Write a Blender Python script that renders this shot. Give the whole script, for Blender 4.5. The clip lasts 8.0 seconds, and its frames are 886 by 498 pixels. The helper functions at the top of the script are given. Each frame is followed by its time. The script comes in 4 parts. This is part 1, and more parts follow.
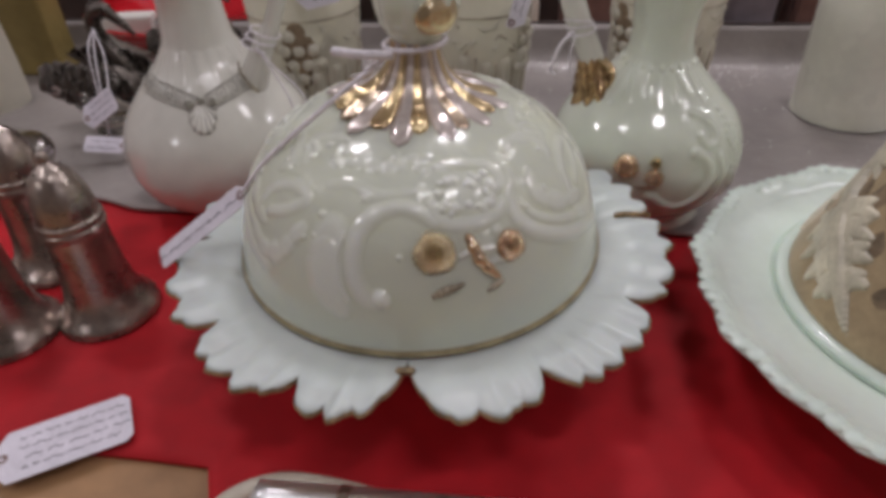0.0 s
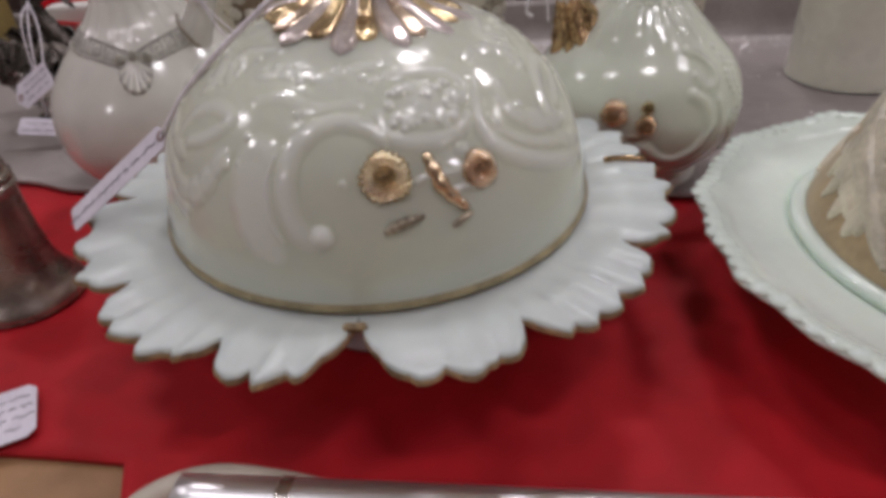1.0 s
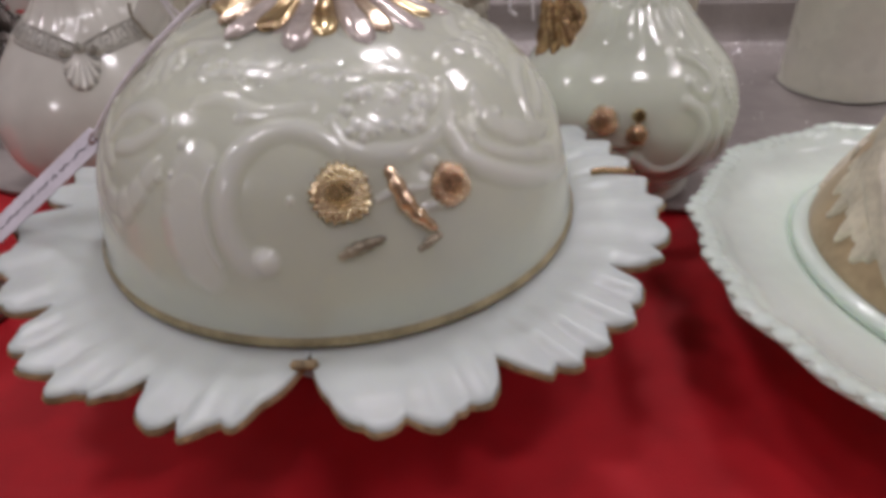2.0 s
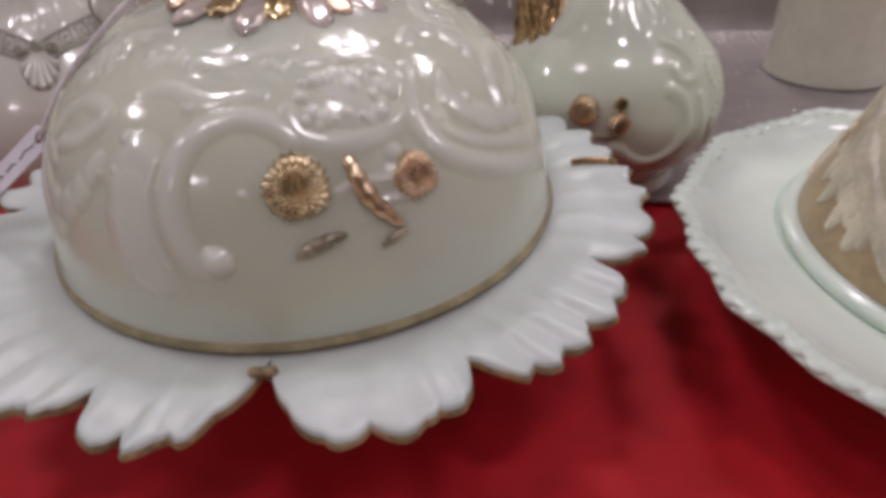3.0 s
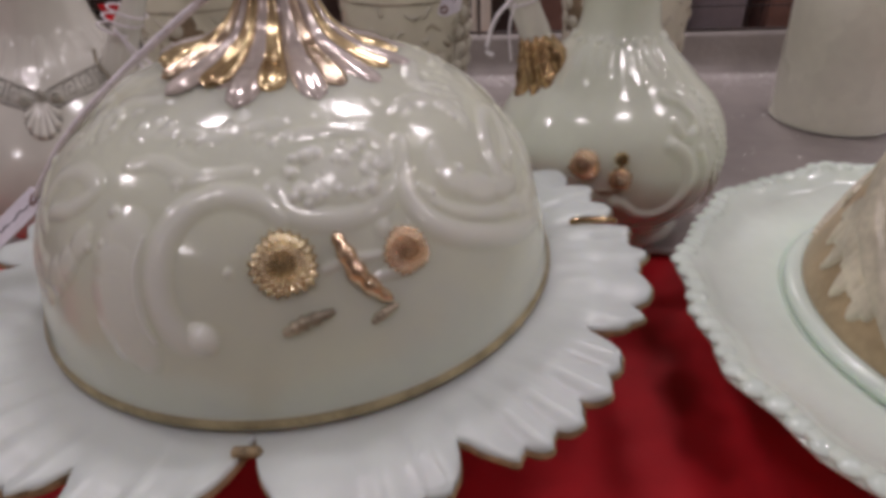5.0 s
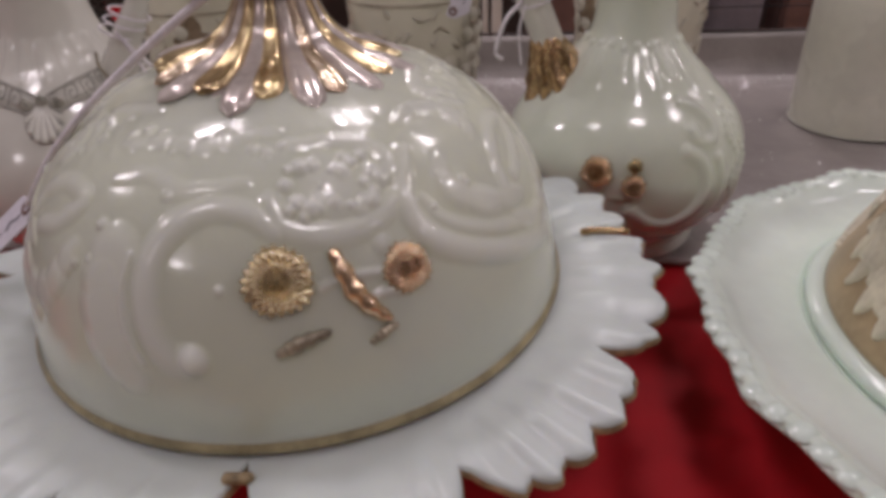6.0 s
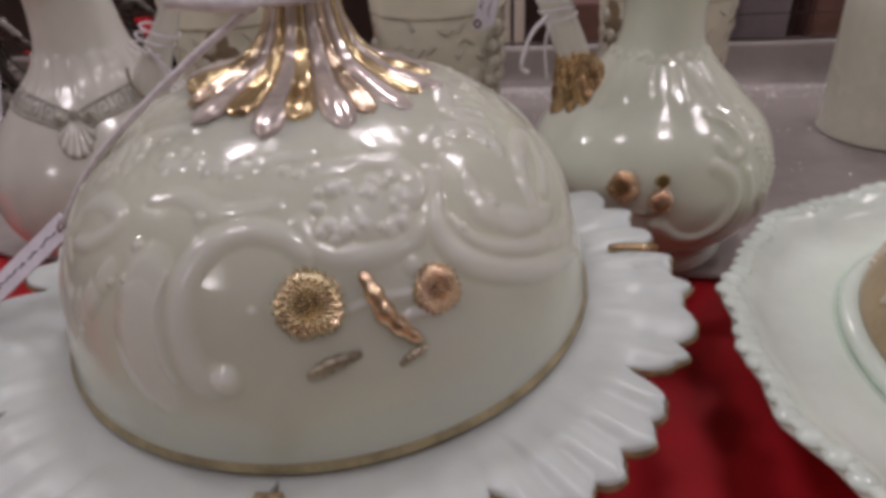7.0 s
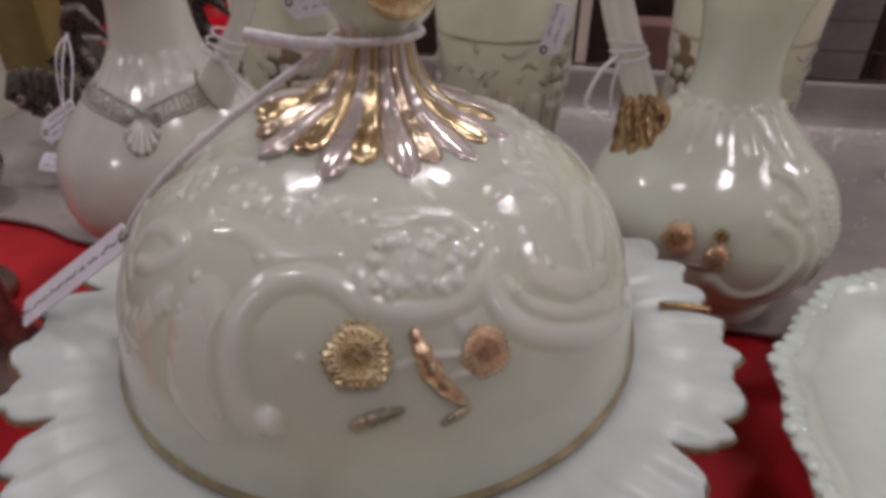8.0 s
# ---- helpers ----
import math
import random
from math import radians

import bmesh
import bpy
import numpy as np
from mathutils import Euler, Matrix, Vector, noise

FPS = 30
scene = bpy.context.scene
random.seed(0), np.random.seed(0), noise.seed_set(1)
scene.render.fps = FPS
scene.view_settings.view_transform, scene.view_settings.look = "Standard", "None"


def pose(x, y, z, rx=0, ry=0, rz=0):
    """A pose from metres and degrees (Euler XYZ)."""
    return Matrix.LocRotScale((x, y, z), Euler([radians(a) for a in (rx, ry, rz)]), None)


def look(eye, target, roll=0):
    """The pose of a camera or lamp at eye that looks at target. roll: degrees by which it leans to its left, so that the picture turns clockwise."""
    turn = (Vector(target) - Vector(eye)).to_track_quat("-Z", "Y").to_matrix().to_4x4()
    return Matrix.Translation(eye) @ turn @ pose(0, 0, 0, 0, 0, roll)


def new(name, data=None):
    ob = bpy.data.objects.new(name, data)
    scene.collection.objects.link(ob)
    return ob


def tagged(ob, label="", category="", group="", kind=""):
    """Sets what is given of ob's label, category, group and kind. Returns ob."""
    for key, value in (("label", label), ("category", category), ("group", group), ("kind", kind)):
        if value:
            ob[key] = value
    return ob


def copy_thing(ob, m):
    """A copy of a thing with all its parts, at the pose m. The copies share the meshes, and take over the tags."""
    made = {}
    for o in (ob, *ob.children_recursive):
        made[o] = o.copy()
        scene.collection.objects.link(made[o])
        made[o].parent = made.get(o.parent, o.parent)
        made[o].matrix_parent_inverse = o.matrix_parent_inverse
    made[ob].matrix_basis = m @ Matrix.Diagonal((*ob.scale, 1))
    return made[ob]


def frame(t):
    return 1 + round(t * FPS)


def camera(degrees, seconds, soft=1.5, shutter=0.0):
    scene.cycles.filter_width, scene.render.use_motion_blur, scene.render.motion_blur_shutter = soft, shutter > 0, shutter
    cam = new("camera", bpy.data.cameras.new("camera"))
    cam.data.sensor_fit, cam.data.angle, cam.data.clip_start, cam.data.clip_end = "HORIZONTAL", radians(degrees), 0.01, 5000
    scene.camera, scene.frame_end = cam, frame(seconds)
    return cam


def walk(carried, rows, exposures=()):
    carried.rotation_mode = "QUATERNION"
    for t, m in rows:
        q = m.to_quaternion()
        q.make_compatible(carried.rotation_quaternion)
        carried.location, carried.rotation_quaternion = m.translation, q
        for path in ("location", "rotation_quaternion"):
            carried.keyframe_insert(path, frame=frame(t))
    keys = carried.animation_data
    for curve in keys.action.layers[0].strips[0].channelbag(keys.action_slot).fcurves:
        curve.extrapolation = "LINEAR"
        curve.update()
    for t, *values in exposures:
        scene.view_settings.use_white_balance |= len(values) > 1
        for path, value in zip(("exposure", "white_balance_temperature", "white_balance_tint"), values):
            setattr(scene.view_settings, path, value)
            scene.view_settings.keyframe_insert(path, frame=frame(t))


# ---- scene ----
cam = camera(70.7, 8.0, soft=4.4)
PATH = [
    (0, (0.01, -0.222, 0.206), (0.006, 1.383, -0.987), -2.1),
    (0.2, (0.011, -0.221, 0.191), (0.043, 1.396, -0.986), -1.7),
    (0.5, (0.011, -0.221, 0.178), (0.018, 1.438, -0.94), -1.8),
    (0.7, (0.01, -0.21, 0.177), (0.006, 1.436, -0.959), -1.9),
    (1, (0.018, -0.207, 0.161), (0.05, 1.442, -0.97), -3.1),
    (1.5, (0.023, -0.196, 0.157), (0.097, 1.451, -0.975), -1.2),
    (3, (0.03, -0.179, 0.147), (0.13, 1.468, -0.982), -2.3),
    (3.5, (0.034, -0.179, 0.149), (0.148, 1.487, -0.95), -2.3),
    (4, (0.034, -0.177, 0.153), (0.152, 1.511, -0.914), -2.4),
    (4.5, (0.034, -0.174, 0.155), (0.138, 1.516, -0.909), -2.2),
    (6, (0.037, -0.163, 0.154), (0.08, 1.532, -0.907), -2.5),
    (6.5, (0.035, -0.16, 0.152), (0.069, 1.535, -0.908), -2.8),
    (7, (0.035, -0.161, 0.157), (0.017, 1.545, -0.888), -3.4),
    (7.2, (0.035, -0.158, 0.158), (0.002, 1.554, -0.875), -2.0),
    (7.5, (0.036, -0.147, 0.16), (-0.07, 1.559, -0.88), -1.8),
    (7.7, (0.038, -0.147, 0.164), (-0.103, 1.549, -0.886), -2.2),
    (8, (0.031, -0.153, 0.168), (-0.102, 1.54, -0.888), 0.2),
]
walk(cam, [(t, look(eye, target, roll)) for t, eye, target, roll in PATH],
     exposures=[(0.0, 0.22, 6270, 11), (0.5, 0.33, 6250, 10), (1.0, 0.28, 6300, 13), (1.5, 0.31, 6320, 13), (3.0, 0.31, 6400, 18), (3.5, 0.30, 6450, 18), (4.5, 0.15, 6500, 17), (6.5, 0.10, 6500, 18), (8.0, 0.02, 6500, 16)])

# ---- light ----
world = bpy.data.worlds.new("shop_interior")
scene.world = world
world.use_nodes = True
world.node_tree.nodes["Background"].inputs[0].default_value = (0.9, 0.85, 0.8, 1)
world.node_tree.nodes["Background"].inputs[1].default_value = 0.28


def area_lamp(x, y, z, w, h, power, colour=(1.0, 0.945, 0.962)):
    lamp = bpy.data.lights.new("ceiling_and_fill_lamp", "AREA")
    lamp.shape, lamp.size, lamp.size_y = "RECTANGLE", w, h
    lamp.energy, lamp.color = power, colour
    ob = new("ceiling_and_fill_lamp", lamp)
    ob.matrix_world = pose(x, y, z)
    return ob


# six overhead shop lamps, then five unseen ones added further out as low-angle fill
LAMPS = [(-0.9, -0.50, 3.0), (0.25, -0.60, 3.6), (1.3, -0.40, 2.4), (-0.75, 0.75, 5.0), (0.35, 0.9, 6.0), (1.4, 0.8, 5.5),
         (-2.3, 0.3, 7.0), (2.6, 0.3, 9.0), (0.2, 2.4, 8.0), (-2.2, -2.0, 7.5), (2.3, -2.0, 7.5)]
for lx, ly, watts in LAMPS:
    area_lamp(lx, ly, 1.72, 0.28, 0.13, watts)


# ---- materials ----
def mat(name, colour, rough=0.5, metal=0.0, var=0.06, scale=60.0, bump=0.0, bump_scale=300.0, coat=0.0, sss=0.0,
        sss_colour=None, trans=0.0, ior=1.5, colour2=None, sheen=0.0, rough_var=0.06):
    m = bpy.data.materials.new(name)
    m.use_nodes = True
    nt = m.node_tree
    b = nt.nodes["Principled BSDF"]
    tc = nt.nodes.new("ShaderNodeTexCoord")
    n1 = nt.nodes.new("ShaderNodeTexNoise")
    n1.inputs["Scale"].default_value = scale
    n1.inputs["Detail"].default_value = 6
    nt.links.new(tc.outputs["Object"], n1.inputs["Vector"])
    n2 = nt.nodes.new("ShaderNodeTexNoise")
    n2.inputs["Scale"].default_value = scale * 7
    n2.inputs["Detail"].default_value = 3
    nt.links.new(tc.outputs["Object"], n2.inputs["Vector"])
    mixf = nt.nodes.new("ShaderNodeMath")
    mixf.operation = "MULTIPLY_ADD"
    nt.links.new(n2.outputs[0], mixf.inputs[0])
    mixf.inputs[1].default_value = 0.35
    nt.links.new(n1.outputs[0], mixf.inputs[2])
    ramp = nt.nodes.new("ShaderNodeValToRGB")
    c2 = colour2 or tuple(min(1, c * (1 + 2.2 * var)) for c in colour)
    c1 = tuple(c * (1 - 2.2 * var) for c in colour)
    ramp.color_ramp.elements[0].position, ramp.color_ramp.elements[1].position = 0.42, 0.92
    ramp.color_ramp.elements[0].color = (*c1, 1)
    ramp.color_ramp.elements[1].color = (*c2, 1)
    nt.links.new(mixf.outputs[0], ramp.inputs[0])
    nt.links.new(ramp.outputs[0], b.inputs["Base Color"])
    rr = nt.nodes.new("ShaderNodeMapRange")
    rr.inputs["To Min"].default_value = max(0.0, rough - rough_var)
    rr.inputs["To Max"].default_value = min(1, rough + rough_var)
    nt.links.new(n1.outputs[0], rr.inputs[0])
    nt.links.new(rr.outputs[0], b.inputs["Roughness"])
    b.inputs["Metallic"].default_value = metal
    b.inputs["IOR"].default_value = ior
    b.inputs["Transmission Weight"].default_value = trans
    b.inputs["Coat Weight"].default_value = coat
    b.inputs["Coat Roughness"].default_value = 0.06
    b.inputs["Sheen Weight"].default_value = sheen
    if sss:
        b.inputs["Subsurface Weight"].default_value = sss
        b.inputs["Subsurface Radius"].default_value = sss_colour or (1.0, 1.0, 0.8)
        b.inputs["Subsurface Scale"].default_value = 0.014
    if bump:
        nb = nt.nodes.new("ShaderNodeTexNoise")
        nb.inputs["Scale"].default_value = bump_scale
        nb.inputs["Detail"].default_value = 4
        nt.links.new(tc.outputs["Object"], nb.inputs["Vector"])
        bp = nt.nodes.new("ShaderNodeBump")
        bp.inputs["Strength"].default_value = bump
        bp.inputs["Distance"].default_value = 0.001
        nt.links.new(nb.outputs[0], bp.inputs["Height"])
        nt.links.new(bp.outputs[0], b.inputs["Normal"])
    return m


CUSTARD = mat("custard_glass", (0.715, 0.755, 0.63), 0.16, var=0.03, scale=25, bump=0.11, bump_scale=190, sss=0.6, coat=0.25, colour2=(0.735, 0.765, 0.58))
CUSTARD_PALE = mat("pale_custard_glass", (0.575, 0.645, 0.615), 0.33, var=0.03, scale=25, bump=0.10, bump_scale=160, sss=0.5)
OPAL_PLATE = mat("green_white_opal_glass", (0.76, 0.90, 0.77), 0.20, var=0.03, scale=25, bump=0.06, bump_scale=120, sss=0.45, coat=0.4)
CUSTARD_GREEN = mat("green_custard_glass", (0.695, 0.735, 0.635), 0.14, var=0.03, scale=25, bump=0.12, bump_scale=260, sss=0.4, coat=0.5)
PORCELAIN = mat("ivory_porcelain", (0.74, 0.72, 0.66), 0.18, var=0.04, scale=18, bump=0.05, bump_scale=200, coat=0.4)
IVORY_MATT = mat("ivory_opal_glass", (0.60, 0.565, 0.47), 0.3, var=0.04, scale=22, bump=0.08, bump_scale=120, sss=0.2)
BROWN_STAIN = mat("brown_stain", (0.25, 0.18, 0.115), 0.5, var=0.25, scale=90, bump=0.3, bump_scale=500)
TAN_STAIN = mat("tan_stain", (0.44, 0.33, 0.20), 0.4, var=0.12, scale=50, bump=0.25, bump_scale=400)
CREAM_RELIEF = mat("cream_relief", (0.63, 0.575, 0.455), 0.3, var=0.16, scale=60, bump=0.25, bump_scale=400)
GOLD = mat("gilding", (0.78, 0.63, 0.41), 0.11, metal=0.9, var=0.15, scale=160, bump=0.45, bump_scale=420)
GOLD_SMOOTH = mat("smooth_gilding", (0.86, 0.62, 0.36), 0.21, metal=0.9, var=0.15, scale=90, bump=0.08, bump_scale=260)
ROSE_SMOOTH = mat("smooth_rose_gilding", (0.88, 0.66, 0.50), 0.21, metal=0.9, var=0.15, scale=90, bump=0.08, bump_scale=260)
JAR_OPAL = mat("yellow_green_opal", (0.86, 0.86, 0.73), 0.28, var=0.04, scale=22, bump=0.06, bump_scale=120, sss=0.25)
GOLD_ROSE = mat("rose_gilding", (0.78, 0.57, 0.40), 0.11, metal=0.9, var=0.15, scale=160, bump=0.45, bump_scale=420)
GOLD_DULL = mat("worn_gilding", (0.38, 0.33, 0.25), 0.34, metal=0.6, var=0.25, scale=220, bump=0.3, bump_scale=900)
GOLD_EDGE = mat("worn_gold_edge", (0.38, 0.28, 0.16), 0.5, metal=0.3, var=0.3, scale=260, bump=0.3, bump_scale=900)
OLIVE_LINE = mat("olive_foot_line", (0.37, 0.31, 0.18), 0.45, metal=0.25, var=0.2, scale=120, bump=0.2, bump_scale=600)
LILAC_LUSTRE = mat("lilac_lustre", (0.74, 0.66, 0.62), 0.16, metal=0.4, var=0.12, scale=90, bump=0.12, bump_scale=260)
RED_CLOTH = mat("red_cloth", (0.45, 0.010, 0.017), 0.62, var=0.16, scale=9, bump=0.3, bump_scale=1500)
RED_CLOTH.node_tree.nodes["Principled BSDF"].inputs["Specular IOR Level"].default_value = 0.28
GREY_SHEET = mat("silver_grey_sheet", (0.33, 0.295, 0.28), 0.42, var=0.08, scale=14, bump=0.5, bump_scale=260, metal=0.15)
TAN_BOARD = mat("tan_board", (0.34, 0.19, 0.09), 0.55, var=0.12, scale=20, bump=0.2, bump_scale=500)
BROWN_GOLD = mat("brown_gilding", (0.52, 0.35, 0.19), 0.12, metal=0.95, var=0.25, scale=120, bump=0.7, bump_scale=330)
SATIN_CHROME = mat("satin_chrome", (0.92, 0.90, 0.93), 0.36, metal=1.0, var=0.04, scale=80)
GLITTER = mat("silver_glitter", (0.95, 0.93, 0.95), 0.38, metal=0.9, var=0.05, scale=80)
CREAM_PLASTIC = mat("cream_plastic", (0.66, 0.60, 0.50), 0.35, var=0.06, scale=60)
PAPER = mat("paper_tag", (0.74, 0.70, 0.78), 0.75, var=0.05, scale=90, bump=0.2, bump_scale=900)
INK = mat("ink", (0.08, 0.07, 0.10), 0.7, var=0.1)
STRING = mat("white_string", (0.84, 0.79, 0.84), 0.8, var=0.08, scale=400, bump=0.5, bump_scale=1500)
PEWTER = mat("worn_silver", (0.38, 0.32, 0.285), 0.28, metal=0.9, var=0.18, scale=70, bump=0.15, bump_scale=300)
PEWTER_DARK = mat("tarnished_silver", (0.10, 0.086, 0.076), 0.28, metal=0.8, var=0.3, scale=150, bump=0.3, bump_scale=500)
SILVER = mat("silver", (0.62, 0.58, 0.55), 0.2, metal=1.0, var=0.08, scale=60)
SMOKE_GLASS = mat("pressed_glass", (0.92, 0.90, 0.86), 0.06, trans=1.0, var=0.01, ior=1.45)
TAUPE = mat("taupe_stain", (0.40, 0.35, 0.27), 0.45, var=0.25, scale=120, bump=0.2, bump_scale=400)
GREY_LINE = mat("grey_enamel", (0.40, 0.38, 0.34), 0.45, var=0.15, scale=200)
BAND_GREY = mat("pale_grey_enamel", (0.54, 0.52, 0.47), 0.35, var=0.12, scale=120)
WHITE_PAINT = mat("white_paint", (0.74, 0.71, 0.67), 0.5, var=0.05, scale=12, bump=0.1)
DARK_WOOD = mat("dark_brown_board", (0.045, 0.026, 0.022), 0.4, var=0.2, scale=15, bump=0.15)
RED_LACQUER = mat("red_lacquer", (0.50, 0.012, 0.02), 0.12, var=0.1, scale=12, coat=0.4)
OLIVE_BOARD = mat("olive_board", (0.25, 0.185, 0.06), 0.5, var=0.15, scale=12, bump=0.2)
LILAC_CARD = mat("lilac_grey_card", (0.25, 0.225, 0.26), 0.5, var=0.12, scale=18)
PINK_CARD = mat("dusty_pink_card", (0.21, 0.115, 0.10), 0.5, var=0.15, scale=18)
WALL_PAINT = mat("shop_wall_paint", (0.64, 0.60, 0.56), 0.7, var=0.06, scale=3)
# unseen south wall only: dark so that less light bounces from the front
DIM_FRONT_WALL = mat("dim_front_wall", (0.30, 0.26, 0.23), 0.6, var=0.1, scale=3)
CEILING_PAINT = mat("ceiling_paint", (0.75, 0.73, 0.70), 0.8, var=0.03, scale=3)
FLOOR_TILE = mat("shop_floor", (0.30, 0.27, 0.24), 0.4, var=0.1, scale=3)
WIRE = mat("black_wire", (0.03, 0.03, 0.035), 0.4, metal=0.5, var=0.1)


def tint_relief(m, colour, amount):
    """Mixes a paler colour into the glass by how far its pressed relief stands out."""
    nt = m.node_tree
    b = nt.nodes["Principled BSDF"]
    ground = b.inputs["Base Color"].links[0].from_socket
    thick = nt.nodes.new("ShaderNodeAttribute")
    thick.attribute_name = "relief_share"
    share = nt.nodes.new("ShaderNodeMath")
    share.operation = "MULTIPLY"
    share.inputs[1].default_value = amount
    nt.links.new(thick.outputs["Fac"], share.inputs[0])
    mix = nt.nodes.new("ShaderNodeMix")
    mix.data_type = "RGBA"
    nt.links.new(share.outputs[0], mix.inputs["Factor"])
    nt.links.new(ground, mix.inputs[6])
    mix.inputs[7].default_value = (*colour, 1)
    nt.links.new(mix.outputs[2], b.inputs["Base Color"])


tint_relief(CUSTARD, (0.84, 0.85, 0.80), 0.5)


# ---- mesh helpers ----
def mesh(name, verts, faces, material, smooth=True):
    me = bpy.data.meshes.new(name)
    me.from_pydata([tuple(v) for v in verts], [], faces)
    me.materials.append(material)
    if smooth:
        me.polygons.foreach_set("use_smooth", [True] * len(me.polygons))
    me.validate()
    me.update()
    return me


def part(name, me, parent=None, label="", at=None):
    """One mesh as one object, under a thing or part."""
    ob = new(name, me)
    if parent is not None:
        ob.parent = parent
    if at is not None:
        ob.matrix_basis = at
    if label:
        ob["label"] = label
    return ob


def thing(name, label, category, at=None, group="", kind=""):
    ob = new(name)
    ob.empty_display_size = 0.01
    if at is not None:
        ob.matrix_basis = at
    return tagged(ob, label, category, group, kind)


def grid(name, P, material, close_u=False, close_v=False, flip=False):
    """A quad mesh from an n x m x 3 array of places."""
    n, m = P.shape[:2]
    V = P.reshape(-1, 3)
    iu = np.arange(n if close_u else n - 1)
    jv = np.arange(m if close_v else m - 1)
    I, J = np.meshgrid(iu, jv, indexing="ij")
    I2, J2 = (I + 1) % n, (J + 1) % m
    F = np.stack([I * m + J, I2 * m + J, I2 * m + J2, I * m + J2], -1).reshape(-1, 4)
    if flip:
        F = F[:, ::-1]
    return mesh(name, V, F.tolist(), material)


def spline(points, n):
    """A smooth line through points (Catmull-Rom), n places."""
    p = np.array(points, float)
    p = np.vstack([2 * p[0] - p[1], p, 2 * p[-1] - p[-2]])
    k = len(p) - 3
    out = []
    for u in np.linspace(0, k - 1e-6, n):
        i = int(u)
        f = u - i
        a, b, c, d = p[i:i + 4]
        out.append(0.5 * (2 * b + (c - a) * f + (2 * a - 5 * b + 4 * c - d) * f * f + (3 * b - a - 3 * c + d) * f ** 3))
    return np.array(out)


def lathe(name, profile, material, seg=96, steps=60, smooth=True, radius=None):
    """A turned form: profile of (r, z) from the bottom up; radius(theta, r, z) may shape it."""
    pr = spline(profile, steps) if smooth else np.array(profile, float)
    th = np.linspace(0, 2 * np.pi, seg, endpoint=False)
    T, R = np.meshgrid(th, np.maximum(pr[:, 0], 0.0), indexing="ij")
    Z = np.broadcast_to(pr[:, 1], R.shape).copy()
    if radius is not None:
        R, Z = radius(T, R, Z)
    return grid(name, np.stack([R * np.cos(T), R * np.sin(T), Z], -1), material, close_u=True)


def tube(name, points, radius, material, n=40, seg=10, ends=True):
    """A round bar along a smooth line; radius is one number or a function of 0..1."""
    c = spline(points, n)
    t = np.gradient(c, axis=0)
    t /= np.linalg.norm(t, axis=1)[:, None]
    ref = np.array([0.0, 0.0, 1.0])
    if abs(t[:, 2]).mean() > 0.9:
        ref = np.array([1.0, 0.0, 0.0])
    a = np.cross(t, ref)
    a /= np.linalg.norm(a, axis=1)[:, None] + 1e-9
    b = np.cross(t, a)
    u = np.linspace(0, 1, n)
    r = np.array([radius(x) for x in u]) if callable(radius) else np.full(n, radius)
    if ends:
        c = np.vstack([c[0] - t[0] * r[0] * 0.6, c, c[-1] + t[-1] * r[-1] * 0.6])
        a, b = np.vstack([a[0], a, a[-1]]), np.vstack([b[0], b, b[-1]])
        r = np.concatenate([[r[0] * 0.02], r, [r[-1] * 0.02]])
    ph = np.linspace(0, 2 * np.pi, seg, endpoint=False)
    P = c[:, None] + r[:, None, None] * (np.cos(ph)[None, :, None] * a[:, None] + np.sin(ph)[None, :, None] * b[:, None])
    return grid(name, P, material, close_v=True)


def box(name, sx, sy, sz, material, bevel=0.002):
    """A bevelled box standing on z = 0, centred in x and y."""
    bm = bmesh.new()
    bmesh.ops.create_cube(bm, size=1)
    bmesh.ops.scale(bm, vec=(sx, sy, sz), verts=bm.verts)
    bmesh.ops.translate(bm, vec=(0, 0, sz / 2), verts=bm.verts)
    if bevel:
        bmesh.ops.bevel(bm, geom=bm.edges, offset=bevel, segments=2, affect="EDGES", profile=0.6)
    me = bpy.data.meshes.new(name)
    bm.to_mesh(me)
    bm.free()
    me.materials.append(material)
    return me


def slab(name, outline, thick, material, bevel=0.0004):
    """A flat piece with the given outline (x, y), lying from z = 0 to thick."""
    bm = bmesh.new()
    f = bm.faces.new([bm.verts.new((x, y, 0)) for x, y in outline])
    out = bmesh.ops.extrude_face_region(bm, geom=[f])
    bmesh.ops.translate(bm, vec=(0, 0, thick), verts=[v for v in out["geom"] if isinstance(v, bmesh.types.BMVert)])
    bmesh.ops.recalc_face_normals(bm, faces=bm.faces)
    if bevel:
        bmesh.ops.bevel(bm, geom=bm.edges, offset=bevel, segments=1, affect="EDGES")
    me = bpy.data.meshes.new(name)
    bm.to_mesh(me)
    bm.free()
    me.materials.append(material)
    return me


# ---- the setting ----
YAW = -8.0    # the shelf runs at this angle
SHELF = pose(0, 0, 0, 0, 0, YAW)


def setting(name, me, label, category, at=None):
    ob = part(name, me, at=at)
    return tagged(ob, label, category, kind="structure")


# unseen room round the cabinet; its south wall is darkened to dim the front light
setting("floor", box("floor", 7, 7, 0.1, FLOOR_TILE, 0), "plain shop floor below the cabinet", "floor", pose(0, 0, -1.1))
setting("ceiling", box("ceiling", 7, 7, 0.1, CEILING_PAINT, 0), "plain white shop ceiling", "ceiling", pose(0, 0, 1.8))
for nm, x, y, sx, sy in (("wall_north", 0, 3.45, 7, 0.1), ("wall_south", 0, -3.45, 7, 0.1), ("wall_east", 3.45, 0, 0.1, 6.8), ("wall_west", -3.45, 0, 0.1, 6.8)):
    setting(nm, box(nm, sx, sy, 2.8, DIM_FRONT_WALL if nm == "wall_south" else WALL_PAINT, 0), "plain painted shop wall", "wall", pose(x, y, -1.0))
